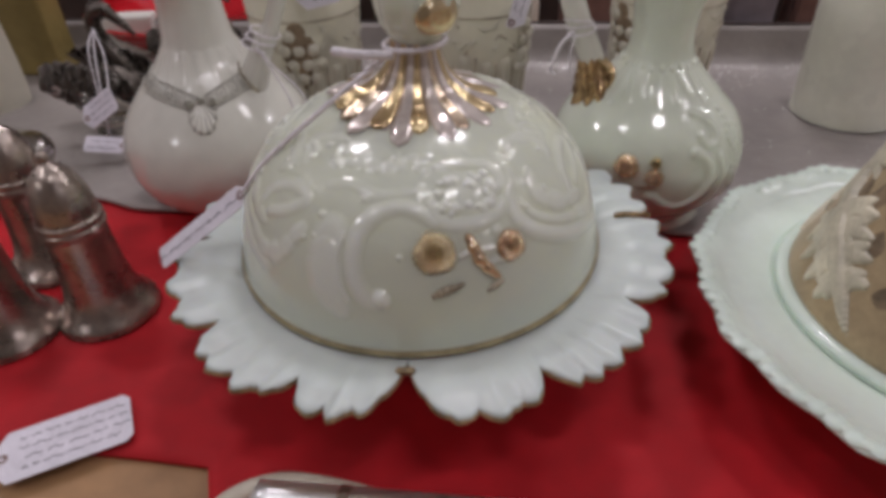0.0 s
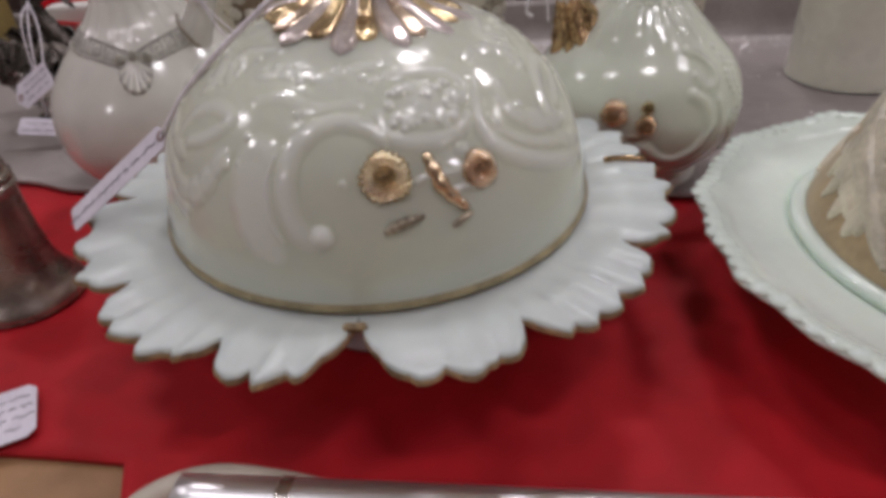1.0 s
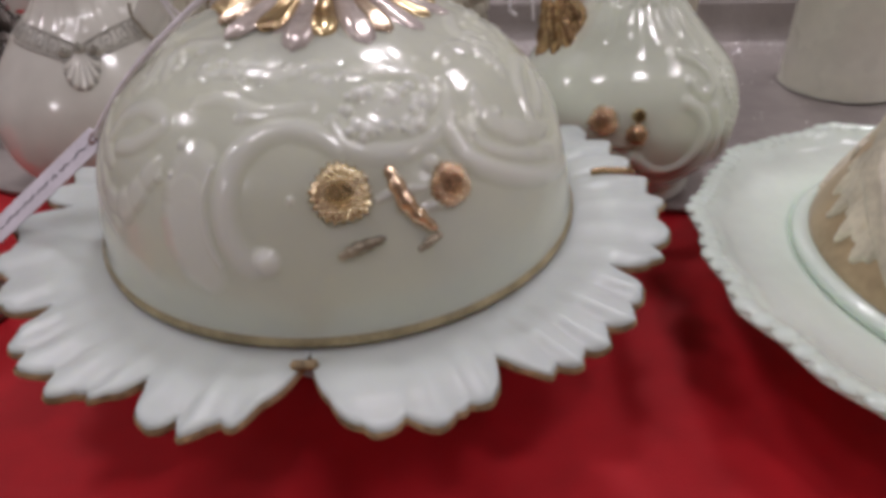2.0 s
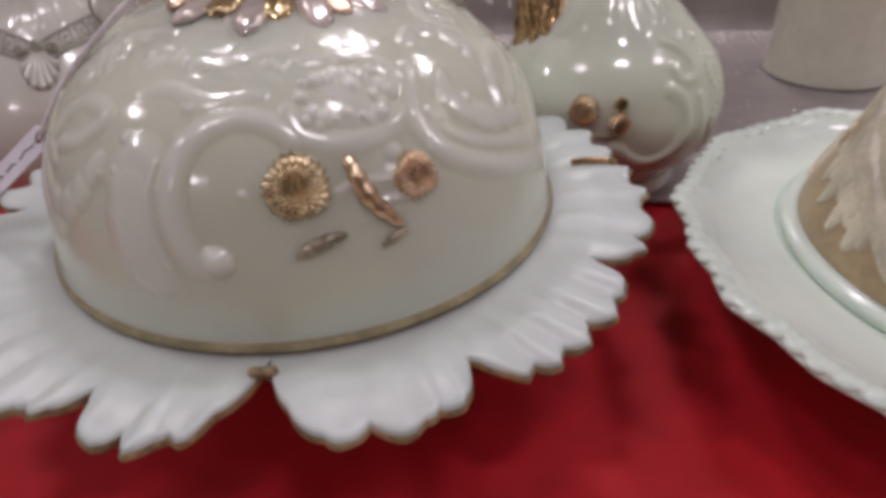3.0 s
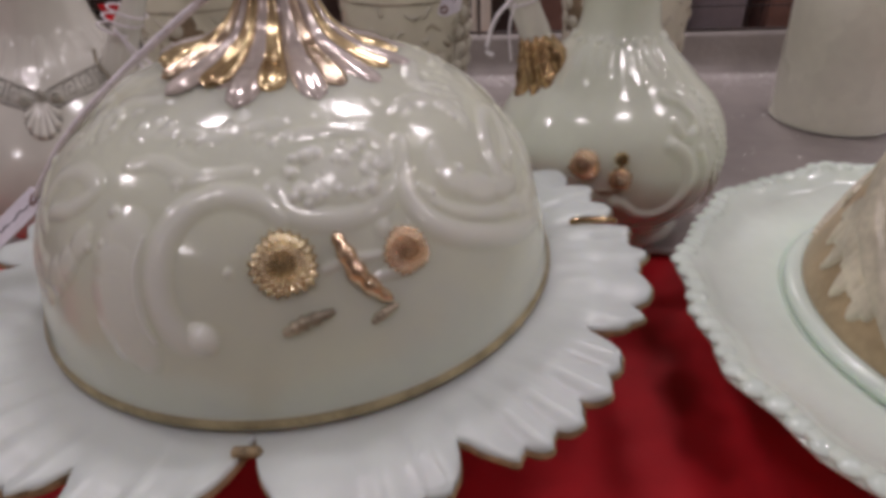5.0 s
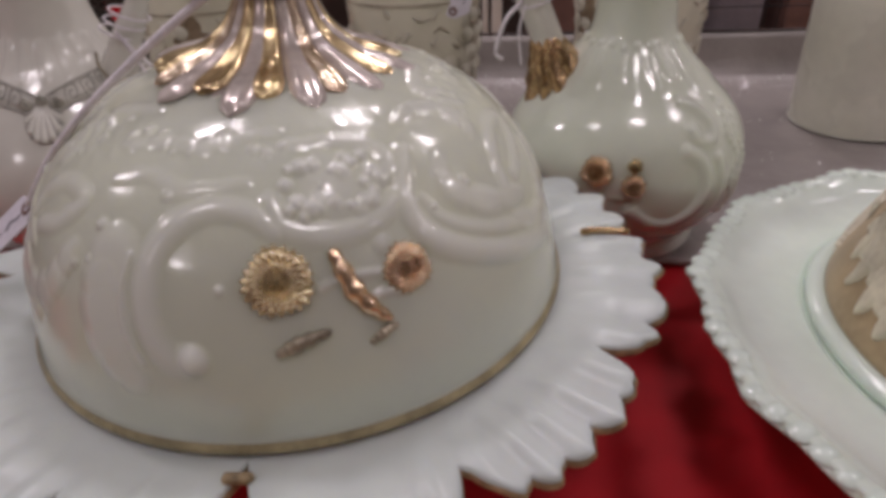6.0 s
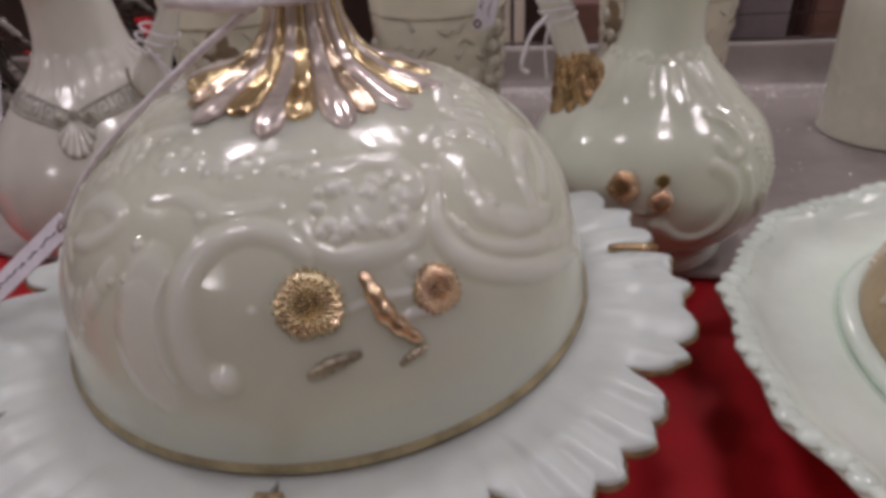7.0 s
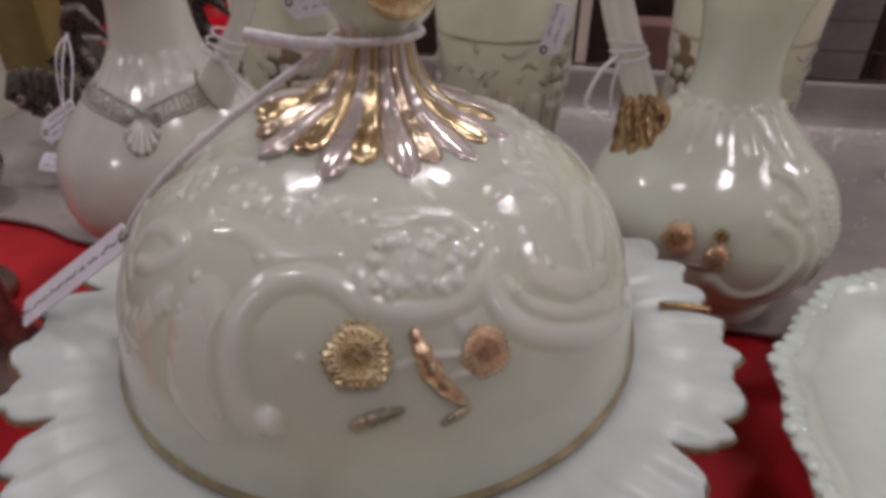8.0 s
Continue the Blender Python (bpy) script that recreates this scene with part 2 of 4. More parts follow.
# cabinet deck
tan = box("cabinet_deck", 1.5, 0.80, 0.02, TAN_BOARD, 0.003)
setting("cabinet_deck", tan, "tan wooden deck of the display cabinet", "shelf", SHELF @ pose(0, 0.06, -0.0245))
# red cloth
n = 90
xs, ys = np.linspace(-0.55, 0.6, n), np.linspace(-0.088, 0.30, 50)
X, Y = np.meshgrid(xs, ys, indexing="ij")
Zc = 0.0006 * np.sin(X * 23 + Y * 9) * np.cos(Y * 31 - X * 7) - 0.0012
reach = 0.042 / (1 + np.exp(-(X + 0.060) * 700))
fade = np.clip((0.0 - Y) / 0.088, 0, 1)
top = np.stack([X, Y + 0.0010 * np.sin(X * 40) - reach * fade, Zc], -1)
bot = top[:, ::-1].copy()
bot[..., 2] = -0.004
setting("red_cloth", grid("red_cloth", np.concatenate([top, bot], 1), RED_CLOTH, close_v=True, flip=True),
        "smooth deep red cloth spread over the shelf", "cloth", SHELF)
# silver-grey sheet lying over the back of the cloth, turned up over a low riser
xs = np.linspace(-0.75, 0.75, 300)
front = 0.0785 + 0.012 / (1 + np.exp((xs + 0.205) * 130)) + 0.0008 * np.sin(xs * 70) + 0.0005 * np.sin(xs * 31 + 1)
rows = [np.stack([xs, front + dy, np.full_like(xs, z)], -1) for dy, z in ((0, 0.0002), (-0.0004, 0.0018), (0.0008, 0.0030), (0.0035, 0.0034), (0.012, 0.0030))]
for y, z in ((0.14, 0.0028), (0.22, 0.0026), (0.30, 0.0026), (0.322, 0.0034), (0.332, 0.0062), (0.337, 0.0110), (0.3395, 0.0200), (0.3410, 0.0310), (0.3420, 0.0345), (0.3450, 0.0352), (0.3480, 0.0340), (0.3490, 0.0002)):
    wave = 0.0012 * np.sin(xs * 17 + y * 30) * (y > 0.31)
    rows.append(np.stack([xs, y + wave, z + 0.0003 * np.sin(xs * 41 + y * 25)], -1))
setting("silver_sheet", grid("silver_sheet", np.stack(rows, 1), GREY_SHEET, close_v=True, flip=True),
        "silver-grey glittery sheet with a curved front edge", "sheet", SHELF)
rail = tube("riser_trim", [(-0.75, 0.3455, 0.0362), (-0.2, 0.3455, 0.0362), (0.3, 0.3455, 0.0362), (0.75, 0.3455, 0.0362)], 0.0011, DARK_WOOD, n=30, seg=8)
setting("riser_trim", rail, "thin dark trim along the riser's top", "trim", SHELF)


# ---- butter dish: plate ----
R_PLATE = 0.1004
# petals: start and end notch, tips of the teeth between them (degrees)
PETALS = [(-182, -145.5, (-176, -164, -152)), (-145.5, -117, (-140, -134.5, -126, -119.5)), (-117, -93.2, (-110.5, -106, -99)),
          (-93.2, -62.9, (-83, -74, -66.5)), (-62.9, -30.5, (-58.5, -54.2, -48.5, -42, -35)), (-30.5, 5.0, (-26.5, -17, -7, 1.5)),
          (5.0, 34, (9, 18, 27)), (34, 63, (40, 48, 56)), (63, 90, (70, 77, 84)), (90, 120, (96, 105, 113)), (120, 150, (127, 135, 143)), (150, 178, (156, 164, 172))]
# notches: angle, depth, half-width
NOTCHES = [(-93.2, 0.0265, 4.6), (5.0, 0.0125, 1.7), (90, 0.0125, 1.7), (178, 0.0125, 1.7)]
NOTCHES += [(a, 0.0132, 2.9) for a in (-145.5, -117, -62.9, -30.5, 34, 63, 120, 150)]
VALLEYS = sorted({a for a, b, tips in PETALS} | {0.5 * (p + q) for a, b, tips in PETALS for p, q in zip(tips, tips[1:])})


def plate_edge(theta):
    """The scalloped outline's radius, and the flute's phase, at an angle."""
    a = math.degrees(theta)
    if a > 178:
        a -= 360
    r = R_PLATE + 0.0004 + 0.0036 * abs(math.cos(theta)) - 0.0015 * (1 - abs(math.sin(math.pi * a / 5.2 + 0.6 * math.sin(a * 0.21))) ** 0.7)
    for n, deep, half in NOTCHES:
        d = abs((a - n + 180) % 360 - 180)
        r -= deep * math.exp(-((d / half) ** 1.15))
    for a0, a1, tips in PETALS:
        if a0 <= a < a1:
            for k, (p, q) in enumerate(zip(tips, tips[1:])):
                if p <= a < q:
                    u = (a - p) / (q - p)
                    r -= (0.0046 + 0.0010 * math.sin(3.1 * k + p)) * (1 - abs(2 * u - 1)) ** 1.7
            end = max(tips[0] - a, a - tips[-1], 0)
            r -= 0.00022 * end
    r += 0.00035 * math.sin(a * 1.1) * math.sin(a * 0.37 + 1)
    v = VALLEYS + [VALLEYS[0] + 360]
    return r, float(np.interp(a, v, range(len(v))))


def butter_plate():
    th = np.radians(np.linspace(-180, 180, 1260, endpoint=False))
    edge = [plate_edge(t) for t in th]
    ro, q = np.array([e[0] for e in edge]), np.array([e[1] for e in edge])
    flute = np.cos(2 * np.pi * q)
    rows, edge_rows = [], []
    for f in np.linspace(0, 1, 22):
        r = 0.060 + (ro - 0.060) * f
        ramp = np.clip((r - 0.074) / 0.02, 0, 1)
        z = 0.0452 + 0.0056 * np.clip((r - 0.06) / 0.03, 0, 1) - 0.0010 * ramp ** 2 * 1.0 + 0.00055 * ramp * -flute + 0.00020 * ramp * np.cos(4 * np.pi * q + 1.0 + np.sin(th * 5)) * (0.6 + 0.4 * np.sin(th * 7 + 1))
        rows.append((r, z))
    r, z = rows[-1]
    for dr, dz in ((0.0007, -0.0005), (0.0010, -0.0014), (0.0008, -0.0024), (0.0001, -0.0031)):
        rows.append((r + dr, z + dz))
    for f in np.linspace(0.9, 0, 8):
        rr = 0.06 + (ro - 0.06) * f
        rows.append((rr, 0.0420 + 0.0050 * np.clip((rr - 0.06) / 0.03, 0, 1) + -0.0004 * flute * f))
    for rr, zz in ((0.050, 0.038), (0.042, 0.026), (0.037, 0.012), (0.038, 0.002), (0.0375, 0.0), (0.034, 0.0), (0.032, 0.012), (0.026, 0.036), (0.0, 0.040)):
        rows.append((np.full_like(ro, rr), np.full_like(ro, zz)))
    P = np.stack([np.stack([a * np.cos(th), a * np.sin(th), b], -1) for a, b in rows], 1)
    ob = thing("butter_dish_plate", "pale custard glass butter dish plate with scalloped gold-edged petals", "plate")
    part("dish", grid("dish", P, CUSTARD_PALE, close_u=True), ob)
    wear = 0.0003 + 0.0002 * np.sin(th * 37) + 0.00015 * np.sin(th * 91 + 1)
    G = []
    for dr, dz in ((0.0008, -0.0011), (0.0012, -0.0015), (0.0013, -0.0024), (0.0010, -0.0031), (0.0002, -0.0036), (-0.0014, -0.0038)):
        rr, zz = r + dr + wear * (dr > 0), z + dz
        G.append(np.stack([rr * np.cos(th), rr * np.sin(th), zz], -1))
    part("gold_edge", grid("gold_edge", np.stack(G, 1), GOLD_EDGE, close_u=True), ob, "worn gold band along the scalloped edge")
    # gilded lines in the deep notches
    for a in (5.0, -93.2, 90):
        c = math.radians(a)
        line = tube("gold_line", [(math.cos(c) * k, math.sin(c) * k, zz) for k, zz in ((0.0865, 0.0507), (0.093, 0.0506), (0.1020, 0.0490))] if a != -93.2 else
                    [(0.0785 * math.cos(c + d), 0.0785 * math.sin(c + d), 0.0490) for d in (-0.035, 0.0, 0.035)], 0.0013, BROWN_GOLD if a != -93.2 else GOLD_EDGE, n=10, seg=8)
        part("gold_line", line, ob, "bright gold line in a notch")
    return ob


butter_plate()

# ---- butter dish: cover ----
DOME = [(0.0757, 0.0490), (0.0753, 0.0510), (0.0748, 0.0540), (0.0743, 0.0585), (0.0733, 0.0640), (0.0716, 0.0700), (0.0698, 0.0750), (0.0677, 0.0800), (0.0652, 0.0850), (0.0619, 0.0900), (0.0578, 0.0950), (0.0523, 0.1000), (0.0447, 0.1048), (0.0345, 0.1092), (0.0210, 0.1128), (0.0080, 0.1145)]
COVER_Y = 0.004    # the cover sits a little back on its plate
DP = spline(DOME, 200)
DS = np.concatenate([[0], np.cumsum(np.hypot(*np.diff(DP, axis=0).T))])


def dome_at(deg, z):
    """A place on the plain dome and its outward normal."""
    r = float(np.interp(z, DP[:, 1], DP[:, 0]))
    dz = 0.002
    dr = (float(np.interp(z + dz, DP[:, 1], DP[:, 0])) - float(np.interp(z - dz, DP[:, 1], DP[:, 0]))) / (2 * dz)
    c, s = math.cos(radians(deg)), math.sin(radians(deg))
    nrm = Vector((c, s, -dr)).normalized()
    return Vector((r * c, r * s, z)), nrm


def on_dome(deg, z, spin=0.0, lift=0.0):
    """A pose on the dome: local z outward, local y up the dome."""
    p, nz = dome_at(deg, z)
    ax = Vector((-math.sin(radians(deg)), math.cos(radians(deg)), 0))
    ay = nz.cross(ax)
    m = Matrix((ax, ay, nz)).transposed().to_4x4()
    return Matrix.Translation(p + nz * lift) @ m @ pose(0, 0, 0, 0, 0, spin)


# raised ornament, lines of (degrees from the front, height): half-widths at start, middle and end, relief, lobes along it
FRONT = -90.0
SCROLL = [
    ([(-9.6, 0.0703), (-12.7, 0.0702), (-15.4, 0.0734), (-17.2, 0.0786), (-17.5, 0.0845), (-16.4, 0.0900), (-12.5, 0.0945), (-8.0, 0.0963), (-3.2, 0.0968), (2.8, 0.0954), (6.6, 0.0928)], (0.0030, 0.0026, 0.0020), 0.0016, 0),
    ([(-25.0, 0.0900), (-26.2, 0.0845), (-25.9, 0.0784), (-24.8, 0.0726), (-22.2, 0.0672), (-19.6, 0.0645)], (0.0046, 0.0056, 0.0026), 0.0013, 6),
    ([(-21.2, 0.0890), (-22.2, 0.0835), (-21.8, 0.0784), (-20.4, 0.0730), (-18.2, 0.0690)], (0.0010, 0.0012, 0.0008), 0.0017, 0),
    ([(11.4, 0.1047), (21.1, 0.1044), (30.2, 0.1031), (33.8, 0.1004), (31.4, 0.0981), (28.3, 0.0976)], (0.0014, 0.0017, 0.0017), 0.0013, 0),
    ([(6.0, 0.0975), (7.9, 0.0936), (12.7, 0.0916), (19.6, 0.0909), (26.2, 0.0917), (31.0, 0.0940)], (0.0018, 0.0024, 0.0018), 0.0012, 0),
    ([(38.5, 0.1005), (33.5, 0.0940), (33.9, 0.0885), (37.8, 0.0835), (45.6, 0.0784), (56.2, 0.0733), (71.1, 0.0690)], (0.0018, 0.0026, 0.0024), 0.0014, 0),
    ([(36.8, 0.0925), (39.9, 0.0876), (46.1, 0.0833), (56.9, 0.0787), (71.6, 0.0745)], (0.0012, 0.0017, 0.0017), 0.0009, 0),
    ([(47, 0.0985), (44.5, 0.0940), (48, 0.0890), (56, 0.0850), (66, 0.0825)], (0.0016, 0.0030, 0.0020), 0.0009, 4),
    ([(-49.1, 0.1020), (-54.7, 0.1046), (-55.5, 0.1068), (-46, 0.1082), (-37, 0.1086)], (0.0016, 0.0022, 0.0016), 0.0011, 0),
    ([(-36.9, 0.1040), (-23.1, 0.1052), (-10.0, 0.1050), (-0.2, 0.1062), (9.4, 0.1064)], (0.0014, 0.0018, 0.0014), 0.0008, 7),
    ([(-31, 0.1000), (-22, 0.1010), (-12.9, 0.0992), (-6.5, 0.0996), (1, 0.1003)], (0.0016, 0.0020, 0.0012), 0.0008, 0),
    ([(-59.6, 0.0867), (-56.0, 0.0928), (-47.5, 0.0965), (-38.5, 0.0952), (-44.4, 0.0900), (-53.0, 0.0865)], (0.0018, 0.0022, 0.0018), 0.0012, 0),
    ([(-62, 0.0795), (-53, 0.0745), (-45, 0.0755), (-40, 0.0810), (-36, 0.0880)], (0.0018, 0.0032, 0.0020), 0.0010, 5),
    ([(43, 0.1042), (52, 0.1052), (60, 0.1036), (64, 0.1004), (61, 0.0975)], (0.0014, 0.0022, 0.0014), 0.0010, 4),
    ([(13.0, 0.0825), (17.5, 0.0835), (23.5, 0.0830)], (0.0008, 0.0010, 0.0008), 0.0010, 0),
    ([(20.5, 0.0780), (23.5, 0.0790), (28, 0.0780)], (0.0009, 0.0010, 0.0008), 0.0010, 0),
]
BUMP = [(-9.2, 0.0705, 0.0034, 0.0024), (20, 0.0978, 0.0080, 0.0012), (25.5, 0.0876, 0.0022, 0.0009), (-4, 0.0838, 0.0011, 0.0007), (49, 0.0920, 0.0018, 0.0009), (38.5, 0.0905, 0.0012, 0.0010), (-30, 0.0925, 0.0016, 0.0009), (-31, 0.0865, 0.0014, 0.0010), (-35, 0.0850, 0.0014, 0.0008), (-16, 0.0985, 0.0018, 0.0010)]
dots = random.Random(5)
for k in range(30):
    BUMP.append((19.5 + dots.uniform(-10, 10), 0.0980 + dots.uniform(-0.0042, 0.0040), dots.uniform(0.0012, 0.0026), dots.uniform(0.0014, 0.0024)))
for k in range(12):
    BUMP.append((-36 + 4.2 * k + dots.uniform(-1, 1), 0.1052 + 0.0012 * math.sin(k * 1.1), dots.uniform(0.0010, 0.0016), dots.uniform(0.0009, 0.0013)))
for k in range(14):
    BUMP.append((66 + dots.uniform(-6, 10), 0.1035 + dots.uniform(-0.0045, 0.0035), dots.uniform(0.0010, 0.0018), dots.uniform(0.0009, 0.0014)))


def butter_cover():
    ob = thing("butter_dish_cover", "domed custard glass butter dish cover with moulded scrolls and gold flowers", "dish cover", pose(0, COVER_Y, 0))
    nth, ns = 1080, 230
    th = np.linspace(-180, 180, nth, endpoint=False)
    s = np.linspace(0, DS[-1], ns)
    r, z = np.interp(s, DS, DP[:, 0]), np.interp(s, DS, DP[:, 1])
    T, S = np.meshgrid(th, s, indexing="ij")
    R, Z = np.broadcast_to(r, T.shape), np.broadcast_to(z, T.shape)
    H = np.zeros_like(T)

    def press(a, zz, half, high, sharp):
        """Raise the glass round one place."""
        sc = np.interp(zz, DP[:, 1], DS)
        rc = max(0.012, float(np.interp(zz, DP[:, 1], DP[:, 0])))
        j0, j1 = np.searchsorted(s, sc - half), np.searchsorted(s, sc + half) + 1
        reach = min(90, math.degrees(half / rc) * 1.25)
        i0 = int((a + 180 - reach) / 360 * nth)
        i1 = int((a + 180 + reach) / 360 * nth) + 2
        rows_at = np.arange(i0, i1) % nth
        d = (th[rows_at] - a + 180) % 360 - 180
        dist = np.hypot(np.radians(d)[:, None] * r[None, j0:j1], s[None, j0:j1] - sc)
        up = high * np.clip(sharp * (1 - (dist / half) ** 2), 0, 1) ** 1.25
        H[rows_at, j0:j1] = np.maximum(H[rows_at, j0:j1], up)

    for turn in (0, 120, 240):
        for pts, halves, high, lobes in SCROLL:
            n = 70
            c = spline(pts, n)
            for k, (a, zz) in enumerate(c):
                u = k / (n - 1)
                half = float(np.interp(u, (0, 0.5, 1), halves))
                tall = high * (0.75 + 0.25 * math.sin(math.pi * u)) * float(np.interp(zz, (0.085, 0.100), (1.0, 0.62)))
                if lobes:
                    wave = abs(math.sin(math.pi * lobes * u))
                    half *= 0.62 + 0.50 * wave ** 0.6
                    tall *= 0.60 + 0.45 * wave
                press(FRONT + turn + a, zz, half * 1.45, tall * 0.72, 1.0 if not lobes else 1.3)
        for a, zz, rad, high in BUMP:
            press(FRONT + turn + a, zz, rad * 1.15, high * (0.55 if abs(a - 19.5) < 11 else 0.9 if zz < 0.094 else 0.5), 1.0)
    # uneven pressing under the skirt, a soft bead at the foot
    ring = np.exp(-((Z - 0.1035) / 0.0040) ** 2)
    H += 0.00013 * ring * np.clip(np.sin(np.radians(T) * 31 + 2 * np.sin(np.radians(T) * 5)) * np.sin(Z * 1500 + np.radians(T) * 9), 0, 1)
    H += 0.00004 * np.sin(np.radians(T) * 17 + Z * 420) * np.sin(Z * 610 - np.radians(T) * 7) * np.clip((Z - 0.072) / 0.02, 0, 1)
    H += 0.0006 * np.exp(-((Z - 0.0502) / 0.0011) ** 2)
    slope_r, slope_z = np.gradient(r, s), np.gradient(z, s)
    nr, nz = slope_z, -slope_r
    RR, ZZ = R + H * nr, Z + H * nz
    P = np.stack([RR * np.cos(np.radians(T)), RR * np.sin(np.radians(T)), ZZ], -1)
    inner = np.stack([(R[:, ::-1] - 0.003) * np.cos(np.radians(T)), (R[:, ::-1] - 0.003) * np.sin(np.radians(T)), np.maximum(Z[:, ::-1] - 0.002, 0.0491)], -1)
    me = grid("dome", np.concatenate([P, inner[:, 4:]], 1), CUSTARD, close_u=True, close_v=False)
    relief_attr = me.attributes.new("relief_share", "FLOAT", "POINT")    # grows with the height of the pressed relief
    relief_attr.data.foreach_set("value", np.concatenate([np.clip(H / 0.0010, 0, 1), np.zeros((nth, ns - 4))], 1).astype(np.float32).ravel())
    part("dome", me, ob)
    foot = [(0.0758, 0.0486), (0.0766, 0.0491), (0.0765, 0.0502), (0.0757, 0.0513)]
    part("foot_band", lathe("foot_band", foot, OLIVE_LINE, 240, 8), ob, "dull olive line round the foot")
    # finial: stem, knob, gilded flutes
    stem = lathe("finial", [(0.0280, 0.1085), (0.0180, 0.1120), (0.0118, 0.1170), (0.0082, 0.1240), (0.0076, 0.1300), (0.0098, 0.1345), (0.0125, 0.1385), (0.0145, 0.1450), (0.0146, 0.1500), (0.0125, 0.1550), (0.0070, 0.1585), (0.0, 0.1593)],
                 CUSTARD_GREEN, 96, 80, radius=lambda T, R, Z: (R * (1 + 0.05 * np.cos(8 * T) * (Z > 0.134)), Z))
    lean = pose(0, 0, 0.108) @ pose(0, 0, 0, 0, 5.0, 0) @ pose(0, 0, -0.108)
    fin = part("finial", stem, ob, "ribbed knob on a fluted stem", lean)
    patch = lathe("gold_panel", [(0.0, 0.0012), (0.003, 0.0011), (0.0055, 0.0006), (0.0072, -0.0006), (0.0080, -0.0022)], GOLD, 28, 14, radius=lambda T, R, Z: (R * (1 + 0.12 * np.cos(2 * T)), Z))
    part("gold_panel", patch, fin, "gilded oval panel", Matrix.Translation((0.0082, -0.0120, 0.1450)) @ Vector((0.58, -0.80, 0.05)).to_track_quat("Z", "Y").to_matrix().to_4x4())
    under = [(0.0086, 0.1300), (0.0100, 0.1245), (0.0134, 0.1186), (0.0188, 0.1144), (0.0248, 0.1118), (0.0290, 0.1106), (0.0310, 0.1085)]
    skirt_at = pose(0.0012, 0, 0) @ pose(0, 0, 0.108) @ pose(0, 0, 0, 0, 2.5, 0) @ pose(0, 0, -0.108)
    part("skirt", lathe("skirt", under, LILAC_LUSTRE, 120, 40, radius=lambda T, R, Z: (R * (1 + 0.02 * np.cos(26 * T)), Z)), ob, "lilac lustre skirt under the flutes", skirt_at)
    pitch = 2 * math.pi / 24
    for k in range(24):
        a = pitch * (k + 0.3) + 0.035 * math.sin(k * 2.7)
        gilt = k % 2 == 0 or k in (7, 13)
        skin = (GOLD_SMOOTH, ROSE_SMOOTH)[k % 6 == 2] if gilt else LILAC_LUSTRE
        tip = (0.0318 if gilt else 0.0362) + 0.0010 * math.sin(k * 2.3)
        tip_z = float(np.interp(-tip, -DP[:, 0], DP[:, 1]))
        ridge = spline([(0.0092, 0.1335), (0.0090, 0.1300), (0.0104, 0.1245), (0.0138, 0.1188), (0.0192, 0.1147), (0.0252, 0.1124), (tip, tip_z + 0.0004)], 34)
        u, v = np.meshgrid(np.linspace(0, 1, 34), np.linspace(-1, 1, 15), indexing="ij")
        close = np.sqrt(np.clip(1 - (np.clip(u - 0.80, 0, 1) / 0.20) ** 2, 0, 1))
        wide = 0.57 * pitch * (0.92 + 0.16 * u) * close
        swell = np.sqrt(np.clip(1 - 0.97 * v ** 2, 0, 1))
        lift = (0.0011 + 0.0017 * u) * swell * (0.35 + 0.65 * close) * (1 + 0.10 * np.sin(u * 17 + k)) - 0.0006
        hollow = 0.0007 * np.exp(-(v / 0.28) ** 2) * np.clip((u - 0.3) / 0.3, 0, 1) * (1 if gilt else 0.4)
        rr = ridge[:, None, 0] + 0.35 * (lift - hollow)
        zz = ridge[:, None, 1] + 0.95 * (lift - hollow)
        aa = a + wide * v
        P = np.stack([rr * np.cos(aa), rr * np.sin(aa), zz], -1)
        part("flute", grid("flute", P, skin), ob, "bright gold flute" if gilt else "lilac lustre flute", skirt_at)
    return ob


cover = butter_cover()


def flower(name, radius, petals, material, at, parent, label, tall=0.0022):
    """A moulded many-petalled flower head with uneven, faceted petals."""
    rng = np.random.RandomState(petals * 7 + int(radius * 1e5))
    ph = rng.uniform(0, 6.28, 4)

    def shape(T, R, Z):
        w = np.clip(R / radius, 0, 1)
        saw = np.abs(((T * petals / (2 * np.pi)) % 1) - 0.5) * 2
        uneven = 0.5 * np.sin(3 * T + ph[0]) + 0.5 * np.sin(5 * T + ph[1])
        rough = np.sin(23 * T + ph[2]) * np.sin(R * 3000 + ph[3])
        return R * (1 + w * (0.13 * (0.5 - saw) + 0.06 * uneven)), Z + tall * (0.24 * w * (0.5 - saw) + 0.14 * w * uneven + 0.34 * rough * (w < 0.95))
    me = lathe(name, [(0, tall * 1.05), (radius * 0.18, tall * 1.0), (radius * 0.3, tall * 0.78), (radius * 0.5, tall * 0.95), (radius * 0.8, tall * 0.75), (radius * 0.97, tall * 0.2), (radius, -0.0016)], material, 176, 26, radius=shape)
    return part(name, me, parent, label, at)


def leaf_bar(name, pts, width, material, parent, label):
    """A small moulded leaf or bud along points (degrees, height) of the dome."""
    path = [dome_at(FRONT + a, z)[0] + dome_at(FRONT + a, z)[1] * 0.0002 for a, z in pts]
    me = tube(name, path, lambda u: width * (0.25 + 0.75 * math.sin(math.pi * min(1, 0.12 + 0.8 * u))) * (1 + 0.12 * math.sin(u * 30)), material, n=24, seg=8)
    return part(name, me, parent, label)


